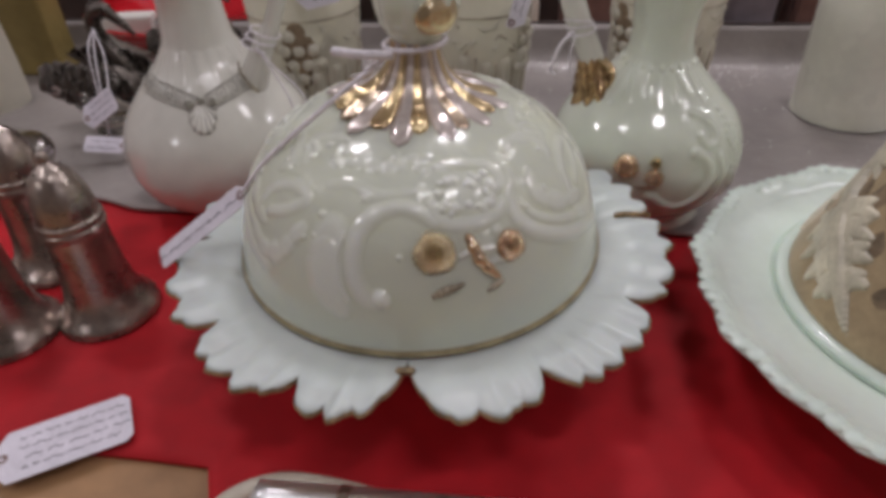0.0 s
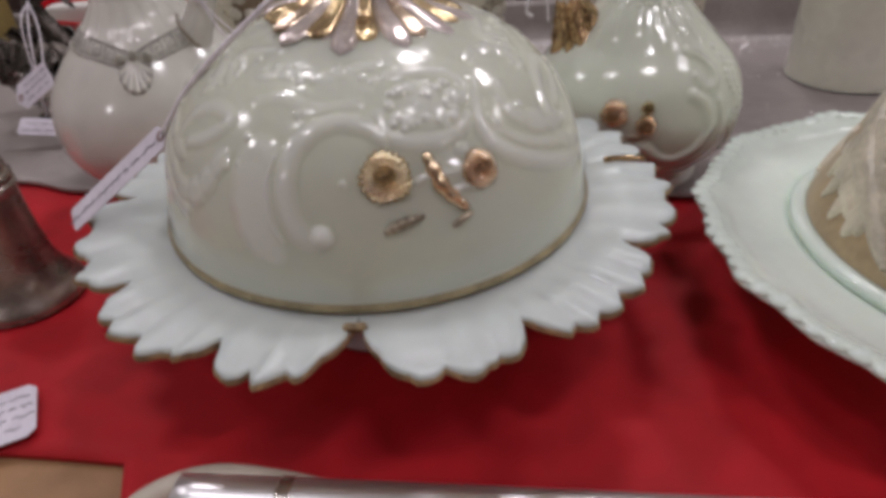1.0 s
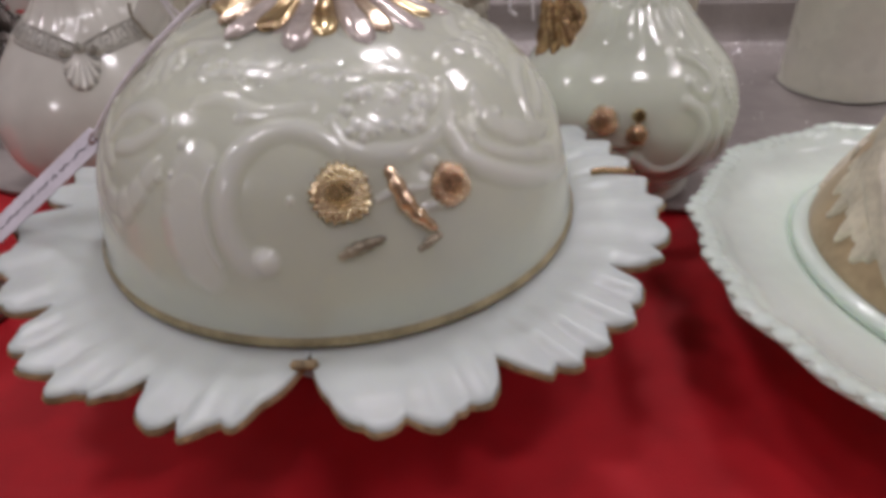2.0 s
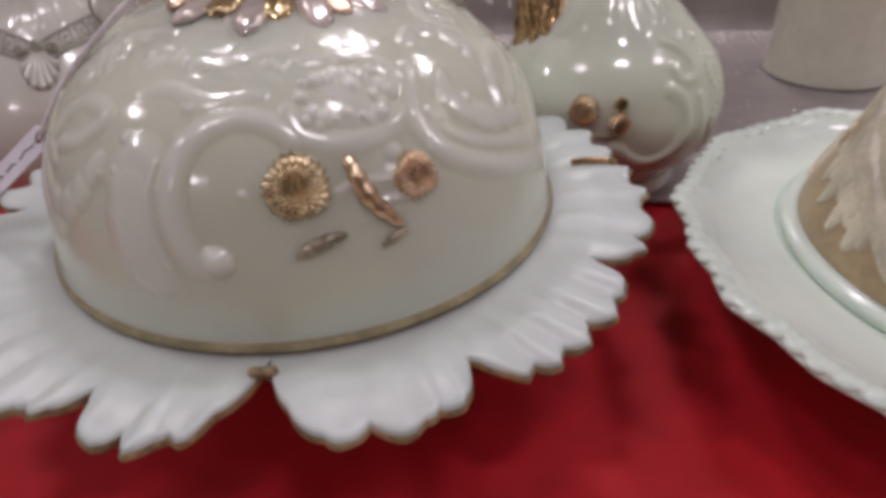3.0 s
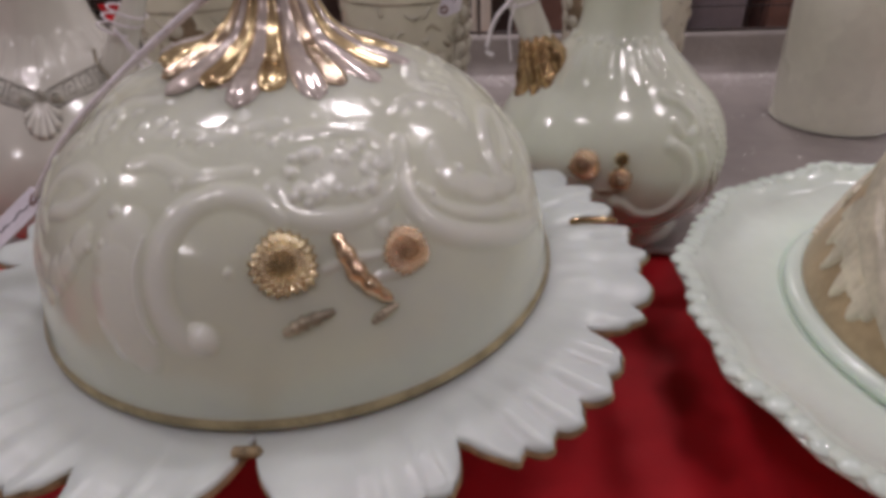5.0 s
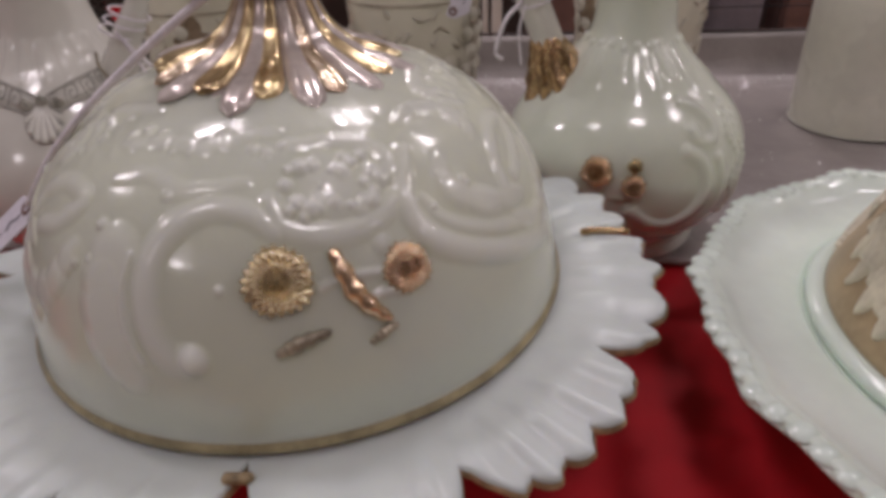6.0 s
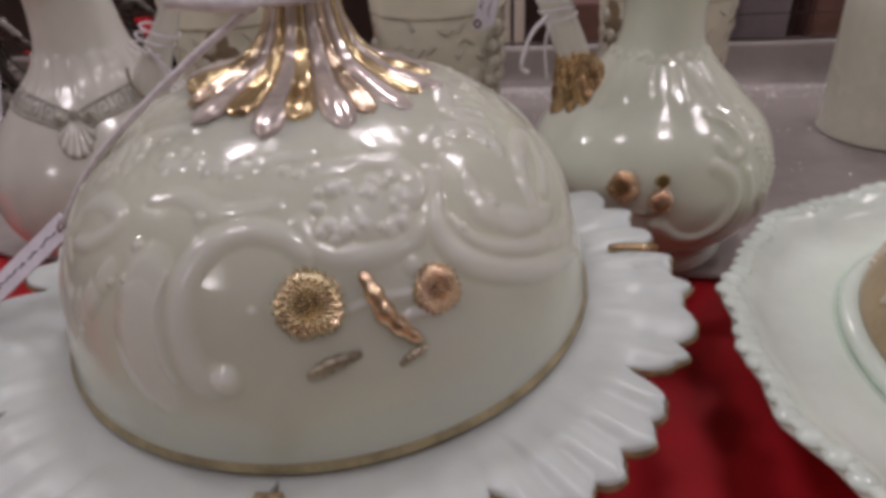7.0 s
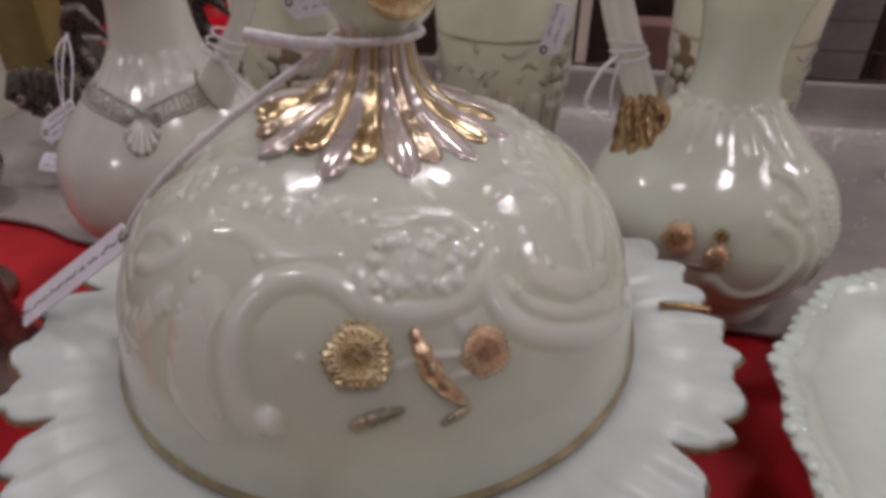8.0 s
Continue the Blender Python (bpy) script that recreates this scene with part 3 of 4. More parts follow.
flower("flower", 0.0070, 22, GOLD, on_dome(FRONT + 6.0, 0.0847), cover, "large gilded daisy", 0.0018)
flower("flower", 0.0054, 20, GOLD_ROSE, on_dome(FRONT + 28.8, 0.0822), cover, "smaller rose-gold daisy", 0.0018)
leaf_bar("bud", [(16.2, 0.0884), (17.2, 0.0850), (18.8, 0.0803), (21.3, 0.0765), (23.7, 0.0735)], 0.0022, GOLD_ROSE, cover, "gilded bud on a bent stem")
leaf_bar("leaf", [(4.6, 0.0713), (8.3, 0.0730), (13.3, 0.0742)], 0.0016, GOLD_DULL, cover, "worn dull gold leaf")
leaf_bar("leaf", [(19.6, 0.0700), (22.0, 0.0714), (24.6, 0.0722)], 0.0011, GOLD_DULL, cover, "worn dull gold leaf")


# ---- ewers behind the dish ----
def add_relief(T, R, Z, lines):
    """Raised moulding on a turned form: lines of (degrees, height), half-width, relief."""
    S = np.concatenate([[0], np.cumsum(np.hypot(np.diff(R[0]), np.diff(Z[0])))])
    top = int(np.argmax(Z[0]))
    zs, ss = Z[0, 8:top], S[8:top]
    deg = np.degrees(T)
    H = np.zeros_like(R)
    for pts, half, high in lines:
        for a, z in (spline(pts, 12 + 8 * len(pts)) if len(pts) > 1 else pts):
            s0 = np.interp(z, zs, ss)
            cols = np.abs(S - s0) < half * 1.6
            d = (deg[:, cols] - a + 180) % 360 - 180
            dist = np.hypot(np.radians(d) * R[:, cols], S[cols] - s0)
            H[:, cols] = np.maximum(H[:, cols], high * np.clip(1 - (dist / (half * 1.5)) ** 2, 0, 1) ** 1.3)
    return R + 0.8 * H, Z + 0.4 * H


def ewer(at, body_mat, label, profile, spout, handle_pts, handle_r, name="ewer", lines=(), handle_mat=None):
    ob = thing(name, label, "ewer", at)
    top = profile[-1][1]

    def shape(T, R, Z):
        lift = np.clip((Z - top * 0.78) / (top * 0.22), 0, 1) ** 2
        d = np.cos(T - radians(spout))
        R, Z = add_relief(T, R, Z, lines)
        return R * (1 + 0.55 * lift * np.clip(d, 0, 1) ** 3 - 0.12 * lift * np.abs(np.sin(T - radians(spout)))), Z + 0.012 * lift * np.clip(d, 0, 1) ** 2
    pr = list(profile) + [(profile[-1][0] - 0.0015, top + 0.0004), (profile[-1][0] - 0.0035, top - 0.004), (profile[-2][0] - 0.004, profile[-2][1]), (profile[-3][0] - 0.004, profile[-3][1])]
    part("body", lathe("body", pr, body_mat, 360, 260, radius=shape), ob)
    handle = part("handle", tube("handle", handle_pts, handle_r, handle_mat or body_mat, n=50, seg=14), ob)
    return ob, handle


CRUET = [(0.0, 0.0030), (0.022, 0.0032), (0.033, 0.0036), (0.0340, 0.0060), (0.0325, 0.0090), (0.0350, 0.0130), (0.0430, 0.0210), (0.0470, 0.0310), (0.0478, 0.0410), (0.0460, 0.0510), (0.0405, 0.0610), (0.0310, 0.0705), (0.0225, 0.0790), (0.0165, 0.0870), (0.0146, 0.0970), (0.0150, 0.1070), (0.0163, 0.1160), (0.0192, 0.1235), (0.0232, 0.1290)]
CX, CY = 0.1245, 0.0945
CRUET_LINES = [
    ([(-100, 0.0325), (-92, 0.0275), (-82, 0.0265), (-72, 0.0315), (-67, 0.0410), (-70, 0.0500), (-77, 0.0545)], 0.0024, 0.0024),
    ([(-90, 0.0205), (-76, 0.0205), (-62, 0.0285), (-57, 0.0400), (-60, 0.0500)], 0.0020, 0.0020),
    ([(-74, 0.0690), (-66, 0.0670), (-60, 0.0620), (-62, 0.0570), (-70, 0.0570), (-73, 0.0610)], 0.0017, 0.0018),
    ([(-101, 0.0330)], 0.0030, 0.0026)]
CRUET_LINES += [([(-48 + 2.2 * math.sin(k), 0.026 + 0.0028 * k)], 0.0014, 0.0018) for k in range(16)]
CRUET_LINES += [([(-40 + 2.2 * math.sin(k), 0.022 + 0.0030 * k)], 0.0015, 0.0016) for k in range(14)]
for k in range(24):
    a = -90 + k * 15
    CRUET_LINES.append(([(a + 3 * math.sin(k * 4.1), 0.0825), (a + 2, 0.0785), (a + 5, 0.0735 + 0.003 * math.sin(k * 2.1))], 0.0021, 0.0004 + 0.0002 * math.sin(k * 1.3)))
    CRUET_LINES.append(([(a + 3, 0.0850 + 0.0006 * math.sin(k * 2.2))], 0.0012, 0.0009))


def dome_point(profile, deg, z, lift=0.0):
    p = spline(profile, 200)
    r = float(np.interp(z, p[6:, 1], p[6:, 0])) + lift
    return (r * math.cos(radians(deg)), r * math.sin(radians(deg)), z)


cruet, cruet_handle = ewer(pose(CX, CY, 0) @ Matrix.Scale(1.06, 4), CUSTARD_GREEN, "pale green custard glass ewer with gold flowers and moulded scrolls", CRUET, -15,
                           [(-0.0290, -0.001, 0.073), (-0.0330, 0.0, 0.085), (-0.0405, 0.0, 0.102), (-0.0465, 0.0, 0.118), (-0.0480, 0.001, 0.130), (-0.041, 0.002, 0.143), (-0.024, 0.003, 0.138)],
                           lambda u: 0.0062 - 0.0012 * u, lines=CRUET_LINES, handle_mat=PORCELAIN)


def gilded_root(points, r0, r1, lobes, parent):
    """A crinkled gilded fan that spreads from a handle onto the body below it."""
    n, seg = 44, 90
    c = spline(points, n)
    u, ph = np.meshgrid(np.linspace(0, 1, n), np.linspace(0, 2 * np.pi, seg, endpoint=False), indexing="ij")
    ridge = np.abs(np.sin(ph * lobes / 2 + 0.5 * np.sin(3 * ph)))
    r = (r0 + (r1 - r0) * u ** 1.3) * (1 + (0.10 + 0.16 * u) * (ridge - 0.5) + 0.07 * np.sin(u * 19 + ph * 5) * np.sin(ph * 9 + u * 13))
    z = c[:, None, 2] - 0.0030 * u ** 2 * ridge + 0.35 * r * np.cos(ph) * u
    P = np.stack([c[:, None, 0] + r * np.cos(ph), c[:, None, 1] + r * np.sin(ph), z], -1)
    part("gilded_root", grid("gilded_root", P, BROWN_GOLD, close_v=True), parent, "crinkled bright gold root of the handle")


gilded_root([(-0.0335, 0, 0.0868), (-0.0318, 0, 0.0825), (-0.0290, 0, 0.0760), (-0.0245, 0, 0.0670)], 0.0056, 0.0138, 9, cruet_handle)
for k in range(3):
    z = 0.0985 + 0.0026 * k
    x = -0.0390 - 0.4 * (z - 0.0985)
    ring = [(x + 0.0064 * math.cos(q), 0.0064 * math.sin(q), z + 0.0014 * math.cos(q + k)) for q in np.linspace(0, 6.0, 14)]
    part("string_turn", tube("string_turn", ring, 0.00042, STRING, n=30, seg=6), cruet_handle, "white string tied round the handle")
part("string_end", tube("string_end", [(-0.044, -0.005, 0.100), (-0.050, -0.006, 0.094), (-0.0535, -0.006, 0.083), (-0.051, -0.006, 0.080)], 0.0008, STRING, n=20, seg=6), cruet_handle, "loose white string end")
part("string_end", tube("string_end", [(-0.043, -0.006, 0.099), (-0.045, -0.007, 0.090), (-0.044, -0.007, 0.078)], 0.0005, STRING, n=20, seg=6), cruet_handle, "loose white string end")


def rib(parent, profile, pts, half, material, name="scroll", label="", n=50, sink=0.45):
    path = [dome_point(profile, a, z, -sink * half) for a, z in pts]
    part(name, tube(name, path, lambda u: half * (0.55 + 0.45 * math.sin(math.pi * (0.1 + 0.8 * u))), material, n=n, seg=10), parent, label)


def small_flower(parent, profile, deg, z, radius, petals, material, name="flower", label="", tall=0.002):
    p = Vector(dome_point(profile, deg, z, -0.0002))
    q = Vector(dome_point(profile, deg, z + 0.003, 0))
    up = (q - p).normalized()
    ax = Vector((-math.sin(radians(deg)), math.cos(radians(deg)), 0))
    m = Matrix((ax, up, ax.cross(up))).transposed().to_4x4()
    flower(name, radius, petals, material, Matrix.Translation(p) @ m, parent, label, tall=tall)


small_flower(cruet, CRUET, -117.0, 0.0480, 0.0058, 14, GOLD_ROSE, label="gilded daisy", tall=0.0030)
small_flower(cruet, CRUET, -101, 0.0510, 0.0027, 8, GOLD, label="small gilded bud", tall=0.0026)
small_flower(cruet, CRUET, -101, 0.0440, 0.0044, 10, GOLD_ROSE, label="gilded flower", tall=0.0030)
rib(cruet, CRUET, [(-111, 0.0385), (-106, 0.0382), (-101, 0.0388)], 0.0012, GOLD_DULL, "leaf", "dull gold leaf")

VASE = [(0.0, 0.0030), (0.024, 0.0032), (0.033, 0.0045), (0.0400, 0.0100), (0.0490, 0.0190), (0.0540, 0.0300), (0.0550, 0.0400), (0.0530, 0.0510), (0.0490, 0.0600), (0.0420, 0.0700), (0.0335, 0.0800), (0.0250, 0.0890), (0.0198, 0.0980), (0.0176, 0.1080), (0.0165, 0.1200), (0.0175, 0.1310), (0.0210, 0.1420)]
VX, VY = -0.1200, 0.1220
VASE_LINES = [([(-95 + k * 18, 0.0960), (-95 + k * 18, 0.0880), (-95 + k * 18, 0.0845)], 0.0018, 0.00045) for k in range(20)]
vase, vase_handle = ewer(pose(VX, VY, 0), PORCELAIN, "ivory porcelain ewer with a grey key-pattern band", VASE, -100,
                         [(0.0265, -0.013, 0.075), (0.0315, -0.0130, 0.085), (0.0370, -0.0125, 0.096), (0.0440, -0.012, 0.108), (0.0500, -0.012, 0.122), (0.0520, -0.010, 0.134), (0.044, -0.006, 0.147), (0.022, -0.002, 0.144)],
                         lambda u: 0.0088 - 0.0045 * min(1, u * 2.2), lines=VASE_LINES)
for k in range(3):
    ring = [(0.0345 + 0.003 * k + 0.0072 * math.cos(q), -0.0125 + 0.0072 * math.sin(q), 0.098 + 0.0035 * k - 0.003 * math.cos(q)) for q in np.linspace(0, 6.0, 14)]
    part("string_turn", tube("string_turn", ring, 0.0005, STRING, n=30, seg=6), vase_handle, "white string tied round the handle")
for dx, dy in ((0.020, 0.0), (0.014, -0.006)):
    part("string_end", tube("string_end", [(0.036, -0.020, 0.100), (0.036 + dx * 0.4, -0.022, 0.090), (0.036 + dx, -0.020 + dy, 0.074), (0.036 + dx * 1.1, -0.018 + dy, 0.055)], 0.0005, STRING, n=24, seg=6), vase_handle, "hanging white string")

part("brown_line", tube("brown_line", [(0.0245, -0.0175, 0.0915), (0.0250, -0.0195, 0.0870), (0.0275, -0.0215, 0.0835), (0.0300, -0.0222, 0.0800), (0.0335, -0.0222, 0.0765)], 0.0007, GOLD_DULL, n=30, seg=6), vase_handle, "dark worn gilt line along the handle's root")


def band_z(a):
    """Height of the key-pattern band: it dips to a point at the front."""
    d = abs((a + 80 + 180) % 360 - 180)
    return 0.0750 + 0.0080 * (1 - math.exp(-d / 26.0))


turns = np.linspace(-260, 100, 145)
strip = [[dome_point(VASE, a, band_z(a) + dz, lift) for dz, lift in ((-0.0034, -0.0004), (-0.0030, 0.00012), (0.0, 0.00016), (0.0030, 0.00012), (0.0034, -0.0004))] for a in turns]
part("band_ground", grid("band_ground", np.array(strip), BAND_GREY), vase, "soft grey enamel ground of the key-pattern band")
for up in (0.0042, -0.0042):
    path = [dome_point(VASE, a, band_z(a) + up * (0.8 if a else 1), 0.0001) for a in np.linspace(-260, 100, 121)]
    part("band_line", tube("band_line", path, 0.0006, GREY_LINE, n=240, seg=6), vase, "fine grey raised line")
for k in range(30):
    a = -260 + 12 * k + 6
    if abs(a + 80) < 9:
        continue
    zc = band_z(a)
    tilt = (band_z(a + 1) - band_z(a - 1)) / 2
    pts = [(-3.4, -0.0022), (-3.4, 0.0024), (3.4, 0.0024), (3.4, -0.0012), (-0.6, -0.0012), (-0.6, 0.0008), (1.4, 0.0008)]
    path = [dome_point(VASE, a + dx, zc + dz + tilt * dx, 0.0001) for dx, dz in pts]
    part("key_mark", tube("key_mark", path, 0.0005, GREY_LINE, n=32, seg=5), vase)
# palmette
for k in range(7):
    f = -1.25 + 2.5 * k / 6
    path = [dome_point(VASE, -80 + 2.4 * math.sin(f), 0.0765, 0.0006), dome_point(VASE, -80 + 6.0 * math.sin(f), 0.0750 - 0.0042 * math.cos(f), 0.0006), dome_point(VASE, -80 + 9.4 * math.sin(f), 0.0750 - 0.0108 * math.cos(f), 0.0002)]
    part("palmette_petal", tube("palmette_petal", path, lambda u: 0.0005 + 0.0012 * u, PORCELAIN, n=14, seg=8), vase, "moulded palmette petal")
for k in range(8):
    f = -1.46 + 2.92 * k / 7
    path = [dome_point(VASE, -80 + 2.6 * math.sin(f), 0.0760, 0.0004), dome_point(VASE, -80 + 6.3 * math.sin(f), 0.0750 - 0.0044 * math.cos(f), 0.0004), dome_point(VASE, -80 + 9.9 * math.sin(f), 0.0750 - 0.0112 * math.cos(f), 0.0001)]
    part("grey_vein", tube("grey_vein", path, lambda u: 0.0006 + 0.0007 * u, GREY_LINE, n=12, seg=6), vase, "grey line between petals")
for a, z in ((-89, 0.0765), (-71, 0.0765), (-80, 0.0775)):
    small_flower(vase, VASE, a, z, 0.0024, 6, PORCELAIN, "boss", "small round boss", 0.0030)


# ---- tumblers and jar ----
def leaf_patch(name, profile, deg, z_top, z_low, half_deg, high, material, lobes=4, skew=0.0, jag=0.35, nv=72, nu=13):
    """A jagged moulded leaf lying on a turned form, tip downwards."""
    p = spline(profile, 200)
    v, u = np.linspace(0, 1, nv)[:, None], np.linspace(-1, 1, nu)[None, :]
    env = np.sin(np.pi * np.clip(v * 0.86 + 0.10, 0, 1)) ** 0.8
    width = half_deg * env * (1 - jag * ((lobes * v + 0.15) % 1.0) ** 2 * (1 - 0.25 * np.sin(11 * v + deg)))
    z = z_top + (z_low - z_top) * v - 0.0035 * np.abs(u) * env
    a = np.radians(deg + skew * v + width * u)
    r = np.interp(z, p[:, 1], p[:, 0]) if p[0, 1] < p[-1, 1] else np.interp(z, p[::-1, 1], p[::-1, 0])
    lift = high * env * (np.clip(1 - np.abs(u) ** 2.2, 0, 1) * (0.75 + 0.25 * np.abs(np.sin(np.pi * lobes * v))) + 0.28 * np.exp(-(u / 0.14) ** 2)) - 0.0005
    r = r + lift
    return grid(name, np.stack([r * np.cos(a), r * np.sin(a), np.broadcast_to(z, a.shape) + lift * 0.4], -1), material)


def tumbler(at, label, h=0.118, r0=0.029, r1=0.0385, group="relief tumblers"):
    ob = thing("tumbler", label, "tumbler", at, group)
    part("body", lathe("body", [(0, 0.003), (r0 - 0.002, 0.003), (r0, 0.005), (r0 + (r1 - r0) * 0.5, h * 0.5), (r1, h), (r1 - 0.001, h + 0.001), (r1 - 0.0025, h), (r0 - 0.002, 0.012), (0, 0.010)], IVORY_MATT, 72, 14, smooth=False), ob)
    rr = lambda z: r0 + (r1 - r0) * z / h
    part("band_line", lathe("band_line", [(rr(0.090), 0.0893), (rr(0.090) + 0.0006, 0.090), (rr(0.090), 0.0907)], TAUPE, 72, 3, smooth=False), ob)
    rng = random.Random(3)
    for k in range(16):
        a = 2 * math.pi * k / 16
        high = 0.063 + 0.004 * math.sin(k * 1.9)
        pts = [((rr(z) - 0.0027) * math.cos(a), (rr(z) - 0.0027) * math.sin(a), z) for z in (0.010, 0.035, high)]
        part("flute", tube("flute", pts, 0.0042, IVORY_MATT, n=12, seg=10), ob, "moulded upright flute")
        a2 = a + math.pi / 16
        pts = [((rr(z) + 0.0001) * math.cos(a2), (rr(z) + 0.0001) * math.sin(a2), z) for z in (0.010, 0.03, high - 0.002)]
        part("stain_line", tube("stain_line", pts, 0.0009, TAUPE, n=8, seg=5), ob)
    for k in range(44):
        a, z = rng.uniform(0, 6.283), 0.067 + 0.020 * rng.random()
        w = 0.05 + 0.08 * rng.random()
        pts = [((rr(z) - 0.0003) * math.cos(a + t * w), (rr(z) - 0.0003) * math.sin(a + t * w), z + 0.0016 * math.sin(3 * t + k) + 0.0012 * t * math.cos(k)) for t in (-1, -0.3, 0.4, 1)]
        part("garland", tube("garland", pts, lambda u: 0.0004 + 0.0008 * math.sin(math.pi * u), TAUPE if k % 3 == 0 else IVORY_MATT, n=12, seg=6), ob)
    for k in range(3):
        a = math.degrees(0.4 + 2.094 * k)
        me = leaf_patch("medallion", [(rr(0), 0.0), (rr(0.05), 0.05), (rr(h), h)], a, 0.083, 0.060, 17, 0.0009, IVORY_MATT, 3, jag=0.15)
        part("medallion", me, ob, "plain moulded medallion")
    for side in (0, 1):
        part("stain_ground", leaf_patch("stain_ground", [(rr(0), 0.0), (rr(0.05), 0.05), (rr(h), h)], (-128, 35)[side], 0.091, 0.046, 24, 0.0017, BROWN_STAIN if side == 0 else TAUPE, 5), ob, "brown stained ground")
        for k in range(10):
            a3 = math.radians((-128, 35)[side] + (k % 3 - 1) * 14.5 + 7 * (k // 3 % 2))
            z = 0.054 + 0.0092 * (k // 3)
            part("berry", lathe("berry", [(0.0, 0.0027), (0.0022, 0.0023), (0.0038, 0.0009), (0.0041, -0.0010)], IVORY_MATT, 14, 6), ob, "", Matrix.Translation((rr(z) * math.cos(a3), rr(z) * math.sin(a3), z)) @ Vector((math.cos(a3), math.sin(a3), 0)).to_track_quat("Z", "Y").to_matrix().to_4x4())
    return ob


tumbler(pose(0.036, 0.195, 0.003, 0, 0, -60), "ivory glass tumbler with brown-stained relief garlands")
tumbler(pose(-0.076, 0.200, 0.003, 0, 0, 38), "ivory glass tumbler with brown-stained berries, a tag hung on it")
tumbler(pose(0.161, 0.197, 0.003, 0, 0, -30), "ivory glass tumbler standing behind the green ewer", h=0.125)

jar = thing("opal_jar", "plain pale green opal glass jar with straight sides", "jar", pose(0.3075, 0.203, 0.003))
part("body", lathe("body", [(0, 0.002), (0.033, 0.001), (0.0352, 0.002), (0.0358, 0.005), (0.0364, 0.03), (0.0376, 0.08), (0.0382, 0.13), (0.0382, 0.15), (0.036, 0.151), (0.035, 0.149), (0.034, 0.02), (0, 0.012)], JAR_OPAL, 96, 80, radius=lambda T, R, Z: (R * (1 + 0.012 * np.clip(np.cos(T - 0.5), 0, 1) ** 20 * np.sin(Z * 900)), Z)), jar)


for k in range(9):
    a3 = radians(-52 + 2.5 * math.sin(k * 1.7))
    z3 = 0.052 + 0.0085 * k
    part("boss", lathe("boss", [(0.0, 0.0016), (0.0016, 0.0013), (0.0028, 0.0004), (0.0030, -0.0008)], JAR_OPAL, 14, 6), jar, "raised moulded boss", Matrix.Translation((0.0374 * math.cos(a3), 0.0374 * math.sin(a3), z3)) @ Vector((math.cos(a3), math.sin(a3), 0)).to_track_quat("Z", "Y").to_matrix().to_4x4())


# ---- covered dish with the tan cone ----
def lobed(T, R, Z):
    """Twelve shallow lobes in the plate's rim, fading towards its middle."""
    w = np.clip((R - 0.074) / 0.027, 0, 1) ** 1.5
    u = ((np.degrees(T) - 157.0) / 31.0 + 0.5) % 1.0 - 0.5
    return R + w * (0.0026 - 0.0105 * (0.5 * np.abs(u) + (0.25 - np.abs(np.abs(u) - 0.25)) * 0.9)), Z + 0.0012 * w * (0.5 - 2 * np.abs(u))


